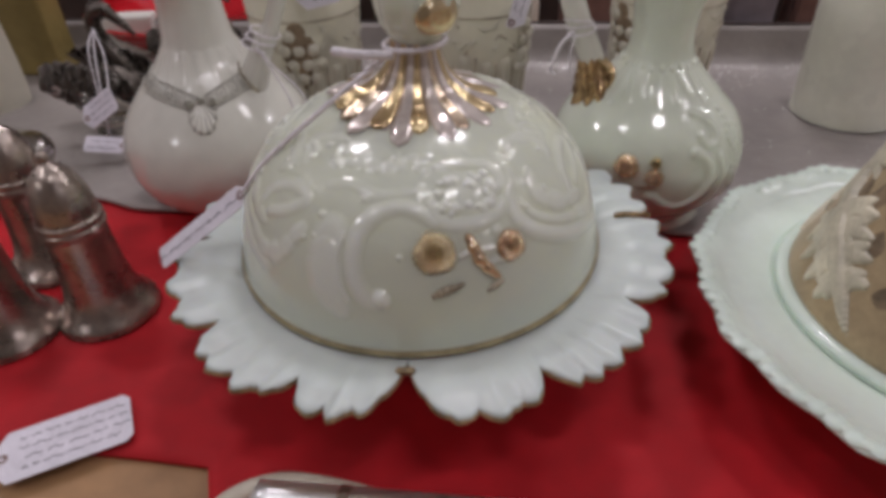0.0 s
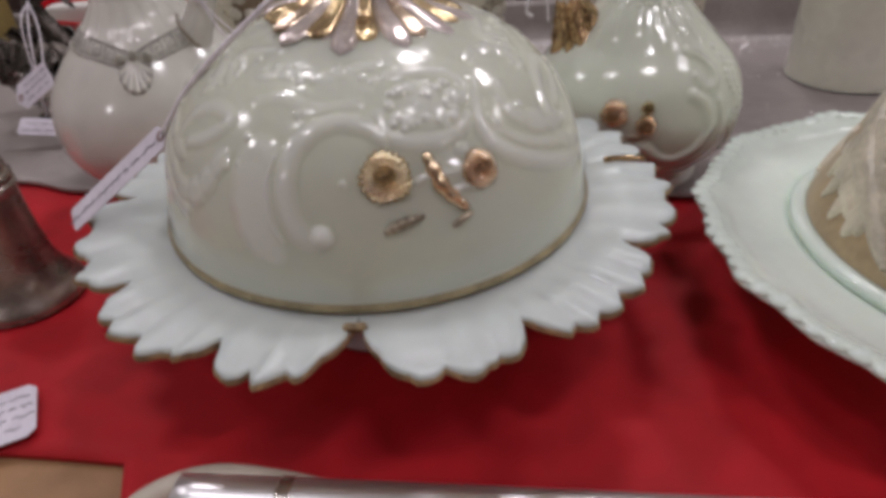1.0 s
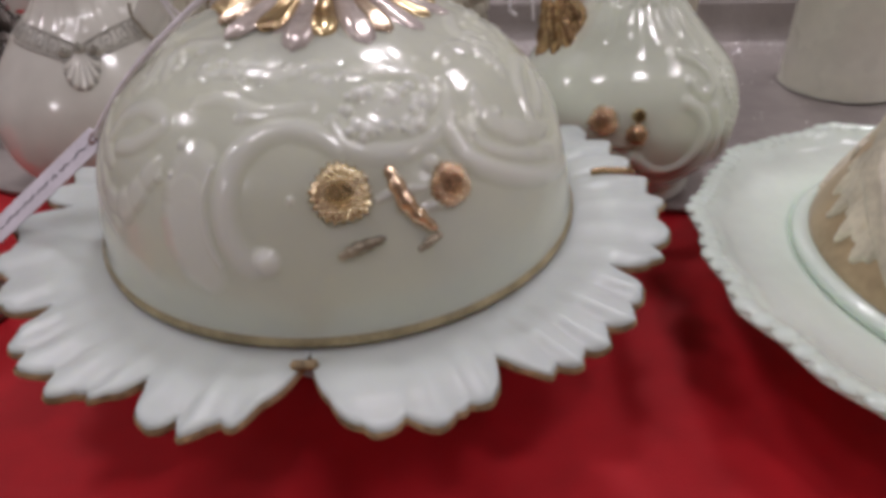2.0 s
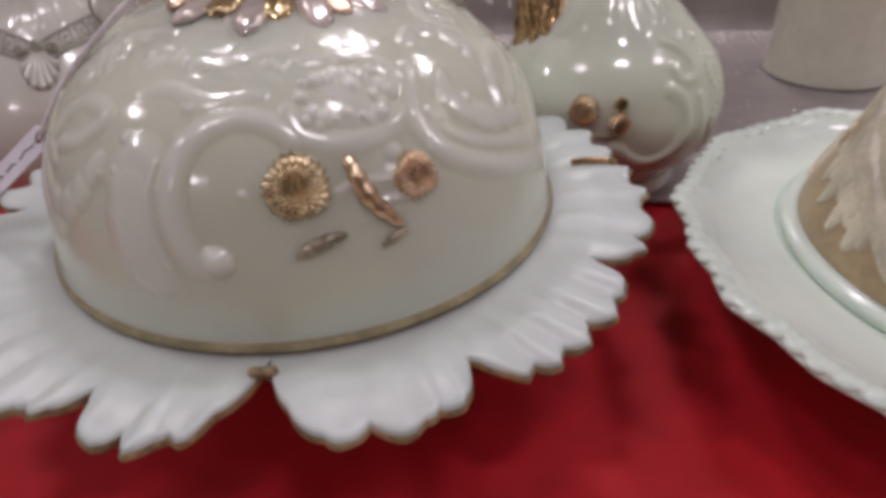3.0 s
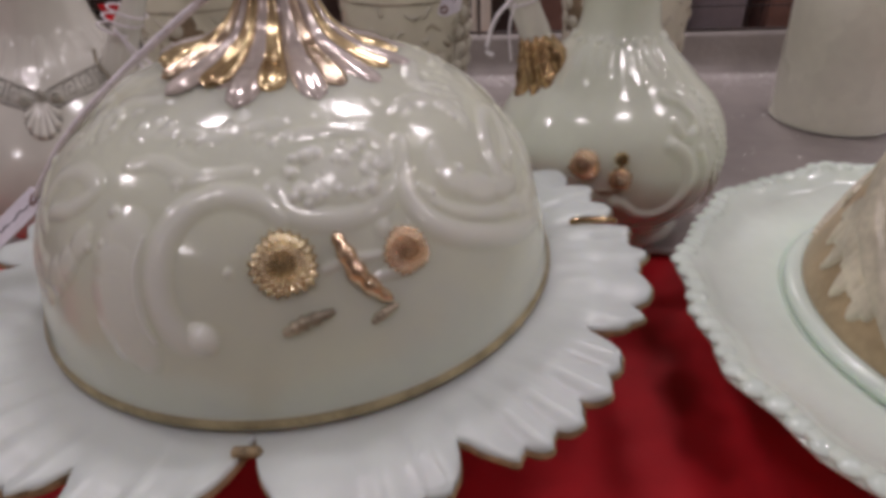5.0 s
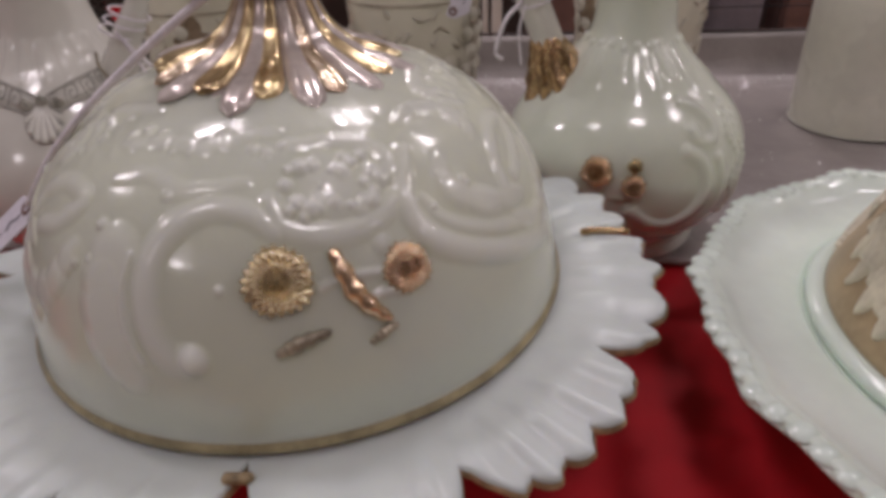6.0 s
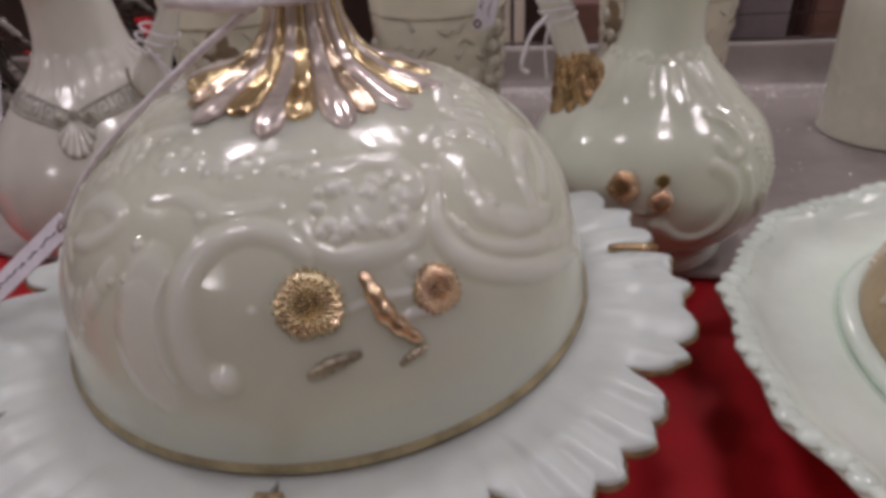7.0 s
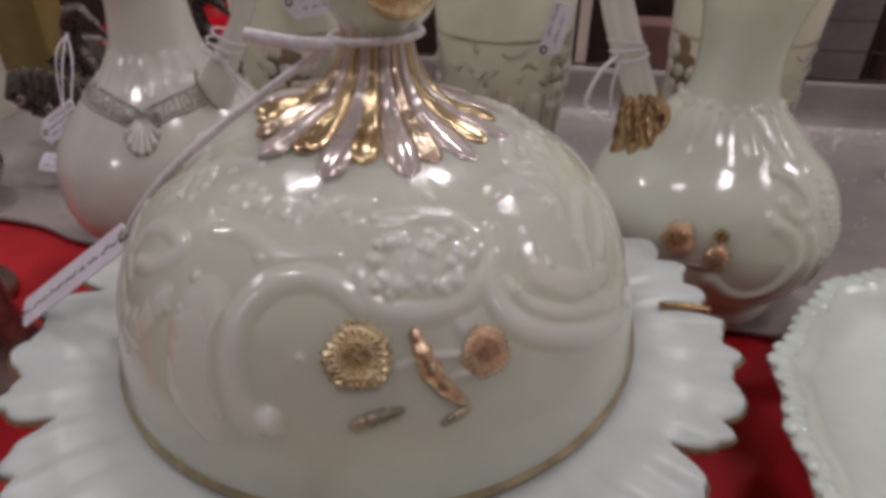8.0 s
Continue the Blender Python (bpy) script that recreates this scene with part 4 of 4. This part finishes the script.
def covered_dish(at):
    plate = thing("cheese_dish_plate", "pale green opal glass plate with a lobed, beaded edge", "plate", at)
    R = 0.1022
    rows = [(0.0, 0.028), (0.050, 0.028), (0.062, 0.0300), (0.0690, 0.0318), (0.0716, 0.0322), (0.0728, 0.0330), (0.0760, 0.0334), (0.0840, 0.0340), (0.0910, 0.0346), (0.0955, 0.0366), (0.0988, 0.0386), (R, 0.0390), (R + 0.0008, 0.0376), (R, 0.0356), (0.0860, 0.0320), (0.0660, 0.0240), (0.0550, 0.0110), (0.0530, 0.0), (0.0490, 0.0), (0.0480, 0.012), (0.0, 0.022)]
    part("dish", lathe("dish", rows, OPAL_PLATE, 372, 150, radius=lobed), plate)
    me = lathe("bead", [(0.0, 0.0020), (0.0013, 0.0018), (0.0024, 0.0008), (0.0026, -0.0008), (0.0014, -0.0024), (0.0, -0.0027)], OPAL_PLATE, 14, 9)
    count = 96
    for k in range(count):
        a = 2 * math.pi * k / count
        w = 0.96 + 0.07 * math.sin(k * 5.1)
        rr, dz = lobed(np.array(a), np.array(R - 0.0001), np.array(0.0))
        part("bead", me, plate, "", pose((float(rr) - 0.0010) * math.cos(a), (float(rr) - 0.0010) * math.sin(a), 0.0380 + float(dz), 0, 0, math.degrees(a)) @ Matrix.Diagonal((1.40 * w, 1.42 * w, 0.66 * w, 1)))
    lid = thing("cheese_dish_cover", "tan stained domed glass cover with cream moulded acanthus leaves", "dish cover", at)
    flange = [(0.0640, 0.0350), (0.0664, 0.0362), (0.0688, 0.0364), (0.0706, 0.0354), (0.0710, 0.0338), (0.0700, 0.0322), (0.0640, 0.0322)]
    part("flange", lathe("flange", flange, OPAL_PLATE, 160, 40), lid, "plain pale opal rim round the foot")
    CONE = [(0.0655, 0.0345), (0.0662, 0.0375), (0.0648, 0.0425), (0.0616, 0.0500), (0.0578, 0.0600), (0.0540, 0.0700), (0.0496, 0.0820), (0.0450, 0.0950), (0.0375, 0.1080), (0.0250, 0.1180), (0.0100, 0.1230), (0.0, 0.1235)]
    part("cone", lathe("cone", CONE, TAN_STAIN, 120, 90), lid)
    p = spline(CONE, 260)
    arc = np.concatenate([[0], np.cumsum(np.hypot(*np.diff(p, axis=0).T))])
    up_to = int(np.argmax(p[:, 1]))
    th = np.linspace(0, 360, 900, endpoint=False)
    T, R0 = np.meshgrid(th, p[:, 0], indexing="ij")
    Z0 = np.broadcast_to(p[:, 1], T.shape)
    S0 = np.broadcast_to(arc, T.shape)
    H = np.full(T.shape, -0.0014)

    def frond(pts, half, high):
        """A pointed lobe pressed along points of (degrees, height), with a crease along its middle."""
        c = spline(pts, 44)
        for k, (a, z) in enumerate(c):
            u = k / 43
            w = half * (0.55 + 0.75 * math.sin(math.pi * min(1, 0.18 + 0.60 * u))) * max(0.0, 1 - u ** 4) ** 0.6 + 0.0004
            tall = high * (0.8 + 0.4 * math.sin(math.pi * u))
            rows_at = np.abs((th - a + 180) % 360 - 180) < 16
            sc = np.interp(z, p[:up_to, 1], arc[:up_to])
            cols = np.abs(arc - sc) < 0.009
            box_at = np.ix_(rows_at, cols)
            d = (T[box_at] - a + 180) % 360 - 180
            dist = np.hypot(np.radians(d) * R0[box_at], S0[box_at] - sc) / w
            H[box_at] = np.maximum(H[box_at], tall * np.clip(1.3 * (1 - dist ** 2), 0, 1) ** 0.55 - 0.0014)

    def beside(a, z, dx, dz):
        """A place dx along the surface and dz up from (degrees, height)."""
        return a + math.degrees(dx / float(np.interp(z, p[:up_to, 1], p[:up_to, 0]))), z + dz

    rng = random.Random(31)
    for k in range(6):
        a0 = 60.0 * k + 28
        axis = spline([(a0 - 34, 0.112), (a0, 0.0765), (a0 + 12, 0.0672), (a0 + 24, 0.0602), (a0 + 36, 0.0525), (a0 + 50, 0.0405)], 60)
        frond([tuple(q) for q in axis[::10]] + [tuple(axis[-1])], 0.0042, 0.0036)
        for i, at_v in enumerate((8, 18, 27, 36, 45)):
            a, z = axis[at_v]
            size = (0.0225, 0.0215, 0.0200, 0.0165, 0.0120)[i]
            for way in (-1.62, 0.30):
                for turn, share in ((-0.50, 0.72), (0.0, 1.0), (0.42, 0.80)):
                    q = way + turn + rng.uniform(-0.08, 0.08)
                    ln = size * share * rng.uniform(0.92, 1.08)
                    mid = (0.45 * ln * math.cos(way + 0.4 * turn), 0.45 * ln * math.sin(way + 0.4 * turn))
                    end = (0.45 * mid[0] + 0.80 * ln * math.cos(q), 0.45 * mid[1] + 0.80 * ln * math.sin(q))
                    frond([(a, z), beside(a, z, *mid), beside(a, z, *end)], 0.0029, 0.0026)
    H = H + 0.00014 * np.sin(np.radians(T) * 60 + Z0 * 900) * (H > -0.001)
    RR = R0 + H * 0.9
    P = np.stack([RR * np.cos(np.radians(T)), RR * np.sin(np.radians(T)), Z0 + 0.35 * H], -1)
    part("leaf_relief", grid("leaf_relief", P, CREAM_RELIEF, close_u=True), lid, "cream moulded acanthus leaves")
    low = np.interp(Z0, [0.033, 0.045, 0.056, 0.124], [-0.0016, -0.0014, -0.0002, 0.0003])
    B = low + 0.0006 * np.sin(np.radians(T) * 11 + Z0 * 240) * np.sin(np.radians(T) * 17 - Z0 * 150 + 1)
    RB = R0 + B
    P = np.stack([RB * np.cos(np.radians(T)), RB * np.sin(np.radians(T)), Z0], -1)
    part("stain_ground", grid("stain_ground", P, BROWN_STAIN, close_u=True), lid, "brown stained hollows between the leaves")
    return plate


covered_dish(pose(0.2180, -0.0405, 0.0))


# ---- silver shakers ----
def shaker(at, label):
    ob = thing("salt_shaker", label, "shaker", at, "silver shakers")
    part("body", lathe("body", [(0.0, 0.001), (0.0215, 0.0), (0.0235, 0.0012), (0.0232, 0.0035), (0.0195, 0.0085), (0.0165, 0.0150), (0.0148, 0.0250), (0.0138, 0.0370), (0.0135, 0.0480), (0.0132, 0.0505), (0.0, 0.0510)], PEWTER, 72, 70), ob)
    cap = part("cap", lathe("cap", [(0.0130, 0.0500), (0.0142, 0.0505), (0.0145, 0.0520), (0.0138, 0.0532), (0.0143, 0.0542), (0.0142, 0.0562), (0.0132, 0.0575), (0.0128, 0.0640), (0.0112, 0.0710), (0.0080, 0.0775), (0.0035, 0.0815), (0.0018, 0.0830), (0.0026, 0.0850), (0.0018, 0.0872), (0.0, 0.0878)], PEWTER, 64, 90), ob, "pierced domed cap with a knob")
    for k in range(6):
        a = k * math.pi / 3
        part("hole", lathe("hole", [(0, 0.0004), (0.0006, 0.0004), (0.0007, -0.001)], PEWTER_DARK, 10, 4), cap, "", Matrix.Translation((0.006 * math.cos(a), 0.006 * math.sin(a), 0.0795)) @ Vector((math.cos(a), math.sin(a), 1.4)).to_track_quat("Z", "Y").to_matrix().to_4x4())
    return ob


sh = shaker(pose(-0.158, 0.0150, 0.0), "worn silver bell-shaped salt shaker with a domed cap")
for x, y in ((-0.2005, 0.0010), (-0.204, 0.056), (-0.250, 0.040)):
    copy_thing(sh, pose(x, y, 0, 0, 0, 40))


# ---- paper tags and strings ----
def tag(name, at, length, width, label, lines=4, parent_string=None, seed=1):
    w, l, c = width / 2, length / 2, width * 0.26
    out = [(-l, -c * 0.4), (-l + c, -w), (l - c * 0.4, -w), (l, -w + c * 0.4), (l, w - c * 0.4), (l - c * 0.4, w), (-l + c, w), (-l, c * 0.4)]
    ob = thing(name, label, "price tag", at)
    part("card", slab("card", out, 0.0005, PAPER, 0.0001), ob)
    part("eyelet", lathe("eyelet", [(0.0009, 0.0006), (0.0016, 0.0008), (0.0022, 0.0006)], PINK_CARD, 16, 6), ob, "", pose(-l + c * 0.75, 0, 0))
    rng = random.Random(seed)
    for k in range(lines):
        y = w * 0.72 - (width * 0.78) * (k + 0.5) / lines + 0.0006
        x = -l + c * 1.5 + rng.uniform(0, 0.004)
        while x < l - 0.004:
            ww = rng.uniform(0.0022, 0.0075)
            pts = [(x + ww * t, y + 0.0007 * math.sin(t * 9 + k + x * 900) * rng.uniform(0.5, 1), 0.0006) for t in np.linspace(0, 1, 8)]
            part("ink_bar", tube("ink_bar", pts, 0.00022, INK, n=16, seg=4), ob)
            x += ww + rng.uniform(0.001, 0.002)
    return ob


tag("price_tag", pose(-0.1445, -0.0650, 0.0015, 0, 0, 25), 0.052, 0.026, "white handwritten paper price tag lying on red cloth", seed=4)


def pose_axes(at, x_axis, y_hint):
    """A pose at a place with local x along x_axis and local y near y_hint."""
    x = Vector(x_axis).normalized()
    y = Vector(y_hint)
    y = (y - x * y.dot(x)).normalized()
    return Matrix.Translation(at) @ Matrix((x, y, x.cross(y))).transposed().to_4x4()


# tag and string of the butter dish cover
tag("hanging_price_tag", pose_axes((-0.0880, -0.0115, 0.0648), (-0.80, 0.0, -0.60), (0.371, -0.819, -0.438)), 0.052, 0.0098, "lilac-white paper tag on a string against the dish cover", 1, seed=8)
strings = thing("tag_string", "white cotton string tied round the dish cover's knob", "string")
loop = [(0.0020 + 0.0112 * math.cos(q), COVER_Y + 0.0112 * math.sin(q), 0.1318 + 0.0008 * math.cos(q + 0.6)) for q in np.linspace(0, 6.28, 18)]
part("knot_loop", tube("knot_loop", loop, 0.0010, STRING, n=60, seg=8), strings)
part("loose_end", tube("loose_end", [(-0.006, -0.0105, 0.1322), (-0.015, -0.0115, 0.1330), (-0.0255, -0.0105, 0.1342)], 0.0017, STRING, n=16, seg=8), strings)
part("cord", tube("cord", [(-0.007, -0.0085, 0.1318), (-0.0225, -0.0130, 0.1215), (-0.0400, -0.0155, 0.1085), (-0.0555, -0.0140, 0.0950), (-0.0680, -0.0120, 0.0805)], 0.0010, STRING, n=30, seg=8), strings)


# ---- swan salts ----
def swan(at, label):
    ob = thing("swan_salt", label, "swan salt", at, "swan salts")
    part("bowl", lathe("bowl", [(0.0, 0.0005), (0.016, 0.0), (0.018, 0.003), (0.014, 0.007), (0.020, 0.015), (0.028, 0.028), (0.031, 0.042), (0.029, 0.043), (0.026, 0.030), (0.016, 0.016), (0.0, 0.012)], SMOKE_GLASS, 48, 50), ob, "clear pressed glass bowl")
    part("neck", tube("neck", [(0.020, 0, 0.034), (0.026, 0, 0.046), (0.020, 0, 0.060), (0.011, 0, 0.074), (0.008, 0, 0.088), (0.013, 0, 0.098), (0.019, 0, 0.100)], lambda u: 0.0095 - 0.0050 * u, PEWTER_DARK, n=40, seg=12), ob, "tarnished curved swan neck")
    s, v = np.meshgrid(np.linspace(0, 2 * np.pi, 60, endpoint=False), np.linspace(0.02, np.pi - 0.02, 30), indexing="ij")
    q = 1 + 0.05 * np.sin(14 * s)
    breast = np.stack([0.024 + 0.016 * q * np.sin(v) * np.cos(s) + 0.010 * np.cos(v) * -1, -0.004 + 0.015 * q * np.sin(v) * np.sin(s), 0.043 + 0.019 * np.cos(v)], -1)
    part("breast", grid("breast", breast, PEWTER_DARK, close_u=True), ob, "ribbed dark breast of the swan")
    head = part("head", tube("head", [(0.014, 0, 0.0985), (0.020, 0, 0.1000), (0.026, 0, 0.0965), (0.034, 0, 0.0895), (0.042, 0, 0.0815)], lambda u: 0.0068 * (1 - u) ** 0.9 + 0.0011, PEWTER_DARK, n=30, seg=12), ob, "swan head with a long beak")
    for sgn in (-1, 1):
        s, v = np.meshgrid(np.linspace(0, 1, 40), np.linspace(0, 1, 14), indexing="ij")
        ribs = np.sin(s * 40 + v * 4)
        W = np.stack([0.032 - 0.070 * s - 0.004 * v * s, sgn * (0.0335 - 0.010 * v - 0.006 * s + 0.0010 * ribs + 0.002 * np.sin(v * 3)), 0.036 + 0.006 * np.sin(3.1 * s) * -1 + 0.008 * s ** 2 + v * (0.006 + 0.026 * np.sin(2.6 * s + 0.3) ** 0.8 + 0.0016 * ribs)], -1)
        back = W[:, ::-1].copy()
        back[..., 1] -= sgn * 0.0014
        wing = part("wing", grid("wing", np.concatenate([W, back], 1), PEWTER_DARK, close_v=True), ob, "embossed hinged wing")
        for k in range(8):
            u = (k + 0.5) / 8
            q = lambda a, b: (0.032 - 0.070 * a - 0.004 * b * a, sgn * (0.0345 - 0.010 * b - 0.006 * a), 0.036 - 0.006 * math.sin(3.1 * a) + 0.008 * a ** 2 + b * (0.006 + 0.026 * math.sin(2.6 * a + 0.3) ** 0.8))
            curl = [Vector(q(u * 0.95, 0.25)) + Vector(((0.0048 - 0.0006 * w) * math.cos(w * 1.2), sgn * 0.0012, (0.0048 - 0.0006 * w) * math.sin(w * 1.2))) for w in range(7)]
            part("filigree_curl", tube("filigree_curl", curl, 0.0008, SILVER if k % 3 == 0 else PEWTER_DARK, n=24, seg=6), wing)
            part("feather", tube("feather", [q(u * 0.92, 0.08), q(u * 0.97, 0.5), q(u, 1.0)], lambda w: 0.0009 + 0.0012 * math.sin(math.pi * w), PEWTER_DARK, n=12, seg=6), wing)
    return ob


sw = swan(pose(-0.2330, 0.2210, 0.003, 0, 0, -12) @ Matrix.Scale(0.88, 4), "tarnished silver swan salt with openwork wings and glass bowl")
copy_thing(sw, pose(-0.1900, 0.3050, 0.003, 0, 0, -8) @ Matrix.Scale(0.95, 4))
tag("hanging_price_tag", pose_axes((-0.2165, 0.1720, 0.0390), (0.55, 0.0, 0.35), (-0.4, 0.55, 0.6)), 0.030, 0.017, "small white handwritten tag hung on a swan salt", 3, seed=11)
tag("hanging_price_tag", pose_axes((-0.2190, 0.1680, 0.0150), (-0.95, 0.0, 0.1), (0.0, -0.8, -0.6)), 0.028, 0.012, "small white paper tag resting below another tag", 2, seed=12)
st = thing("swan_tag_string", "thin white strings holding a swan salt's tags", "string")
for dx, zl in ((0.0, 0.046), (0.006, 0.050), (-0.004, 0.020)):
    part("cord", tube("cord", [(-0.2230, 0.2120, 0.0800), (-0.2180 + dx, 0.1930, 0.0680), (-0.2130 + dx, 0.1740, zl)], 0.0005, STRING, n=20, seg=6), st)
lidless = thing("silver_salt_dish", "small polished silver dish standing on the grey sheet", "dish", pose(-0.2680, 0.1400, 0.003))
part("bowl", lathe("bowl", [(0.0, 0.0), (0.016, 0.0), (0.018, 0.003), (0.024, 0.010), (0.028, 0.020), (0.024, 0.027), (0.012, 0.031), (0.0, 0.032)], SILVER, 56, 50), lidless)

# ---- front edge of the shelf ----
bar = thing("chrome_rail", "polished chrome tube along the shelf's front edge", "rail")
part("tube", tube("tube", [(-0.0595, -0.0942, 0.0022), (0.02, -0.1047, 0.0022), (0.12, -0.1180, 0.0022), (0.40, -0.1560, 0.0022)], 0.0070, SATIN_CHROME, n=40, seg=24), bar)
part("collar", tube("collar", [(-0.0300, -0.0981, 0.0022), (-0.0262, -0.0986, 0.0022)], 0.0073, SILVER, n=6, seg=24), bar)
edge = thing("cream_edging", "cream plastic edging strip curling behind the chrome tube", "edging")
part("strip", tube("strip", [(-0.0760, -0.0985, -0.0015), (-0.0700, -0.0935, 0.0010), (-0.0600, -0.0895, 0.0025), (-0.0480, -0.0885, 0.0030), (-0.0300, -0.0915, 0.0020), (-0.0060, -0.0975, 0.0005), (0.03, -0.1030, -0.0005)], lambda u: 0.0042 - 0.0012 * u, CREAM_PLASTIC, n=50, seg=14), edge)

# ---- behind the riser ----
def block(name, label, category, x, y, z, sx, sy, sz, material, turn=0.0, bevel=0.003):
    ob = part(name, box(name, sx, sy, sz, material, bevel), None, "", SHELF @ pose(x, y, z, 0, 0, turn))
    return tagged(ob, label, category)


setting("cabinet_back", box("cabinet_back", 1.5, 0.015, 0.5, DARK_WOOD, 0.002), "dark brown board behind the shelf", "board", SHELF @ pose(0, 0.585, -0.24))
block("white_post", "slim white painted display post", "post", 0.049, 0.470, -0.02, 0.010, 0.012, 0.32, WHITE_PAINT)
block("white_post", "slim white painted display post", "post", 0.038, 0.474, -0.02, 0.006, 0.010, 0.32, WHITE_PAINT)
block("pink_box", "dusty pink cardboard box", "box", 0.105, 0.500, -0.02, 0.055, 0.04, 0.060, PINK_CARD)
block("lilac_packet", "lilac-grey packet on the rear display", "packet", 0.215, 0.480, -0.02, 0.050, 0.03, 0.16, LILAC_CARD, 8)
block("lilac_packet", "pale lilac packet leaning on another", "packet", 0.275, 0.500, -0.02, 0.050, 0.03, 0.14, LILAC_CARD, -12)
block("pink_box", "dusty pink cardboard box", "box", 0.345, 0.500, -0.02, 0.060, 0.04, 0.12, PINK_CARD, 6)
rack = thing("wire_rack", "black wire display rack behind the shelf", "rack")
for k in range(2):
    part("wire", tube("wire", [SHELF @ Vector((0.19, 0.455, 0.030 + 0.025 * k)), SHELF @ Vector((0.30, 0.452, 0.032 + 0.025 * k)), SHELF @ Vector((0.42, 0.455, 0.030 + 0.025 * k))], 0.0006, WIRE, n=10, seg=6), rack)
for k in range(2):
    part("wire", tube("wire", [SHELF @ Vector((0.300 + 0.06 * k, 0.456, -0.02)), SHELF @ Vector((0.302 + 0.06 * k, 0.456, 0.05)), SHELF @ Vector((0.300 + 0.06 * k, 0.456, 0.12))], 0.0006, WIRE, n=8, seg=6), rack)
tray = thing("red_lacquer_tray", "glossy red lacquer tray behind the swan salts", "tray", SHELF @ pose(-0.300, 0.430, 0.003))
part("pan", lathe("pan", [(0.0, 0.002), (0.085, 0.002), (0.10, 0.010), (0.112, 0.026), (0.114, 0.027), (0.110, 0.028), (0.098, 0.014), (0.0, 0.006)], RED_LACQUER, 64, 40), tray)
block("white_box", "white paper box behind a swan salt", "box", -0.330, 0.340, 0.003, 0.05, 0.02, 0.040, WHITE_PAINT, 10)
block("olive_box", "olive-yellow cardboard box standing upright", "box", -0.404, 0.300, 0.003, 0.060, 0.03, 0.11, OLIVE_BOARD, 4)
col = thing("cream_vase", "tall plain cream porcelain vase", "vase", pose(-0.3620, 0.2760, 0.003))
part("body", lathe("body", [(0, 0.001), (0.026, 0.0), (0.029, 0.003), (0.030, 0.03), (0.028, 0.09), (0.026, 0.14), (0.024, 0.142), (0.022, 0.14), (0.022, 0.02), (0, 0.01)], IVORY_MATT, 64, 50), col)

# glitter on the sheet's fold
rng = random.Random(21)
V, Fc = [], []
for k in range(1100):
    x, y = rng.uniform(-0.15, 0.42), rng.gauss(0.318, 0.007)
    if rng.random() < 0.25:
        x, y = rng.uniform(-0.02, 0.30), rng.uniform(0.09, 0.31)
    z = 0.0042 + max(0.0, y - 0.322) * 0.35
    s, a = rng.uniform(0.0004, 0.0008), rng.uniform(0, 6.28)
    tilt = Vector((rng.uniform(-0.7, 0.7), rng.uniform(-0.9, 0.5), 1)).normalized()
    e1 = tilt.cross(Vector((math.cos(a), math.sin(a), 0))).normalized()
    e2 = tilt.cross(e1)
    c = SHELF @ Vector((x, y, z))
    n0 = len(V)
    V += [c + e1 * s, c + e2 * s, c - e1 * s, c - e2 * s]
    Fc.append((n0, n0 + 1, n0 + 2, n0 + 3))
tagged(part("glitter", mesh("glitter", V, Fc, GLITTER, smooth=False)), "tiny silver glitter flecks on the grey sheet", "glitter", kind="stuff")

tag("hanging_price_tag", pose_axes((0.0580, 0.1640, 0.0985), (0.25, 0.1, 0.95), (-0.9, 0.2, 0.25)), 0.026, 0.016, "small white handwritten tag stuck on a tumbler", 3, seed=17)
tag("hanging_price_tag", pose_axes((-0.0590, 0.1590, 0.1120), (0.9, 0.0, 0.2), (-0.2, 0.1, 0.95)), 0.026, 0.017, "white handwritten tag propped against a tumbler", 3, seed=19)
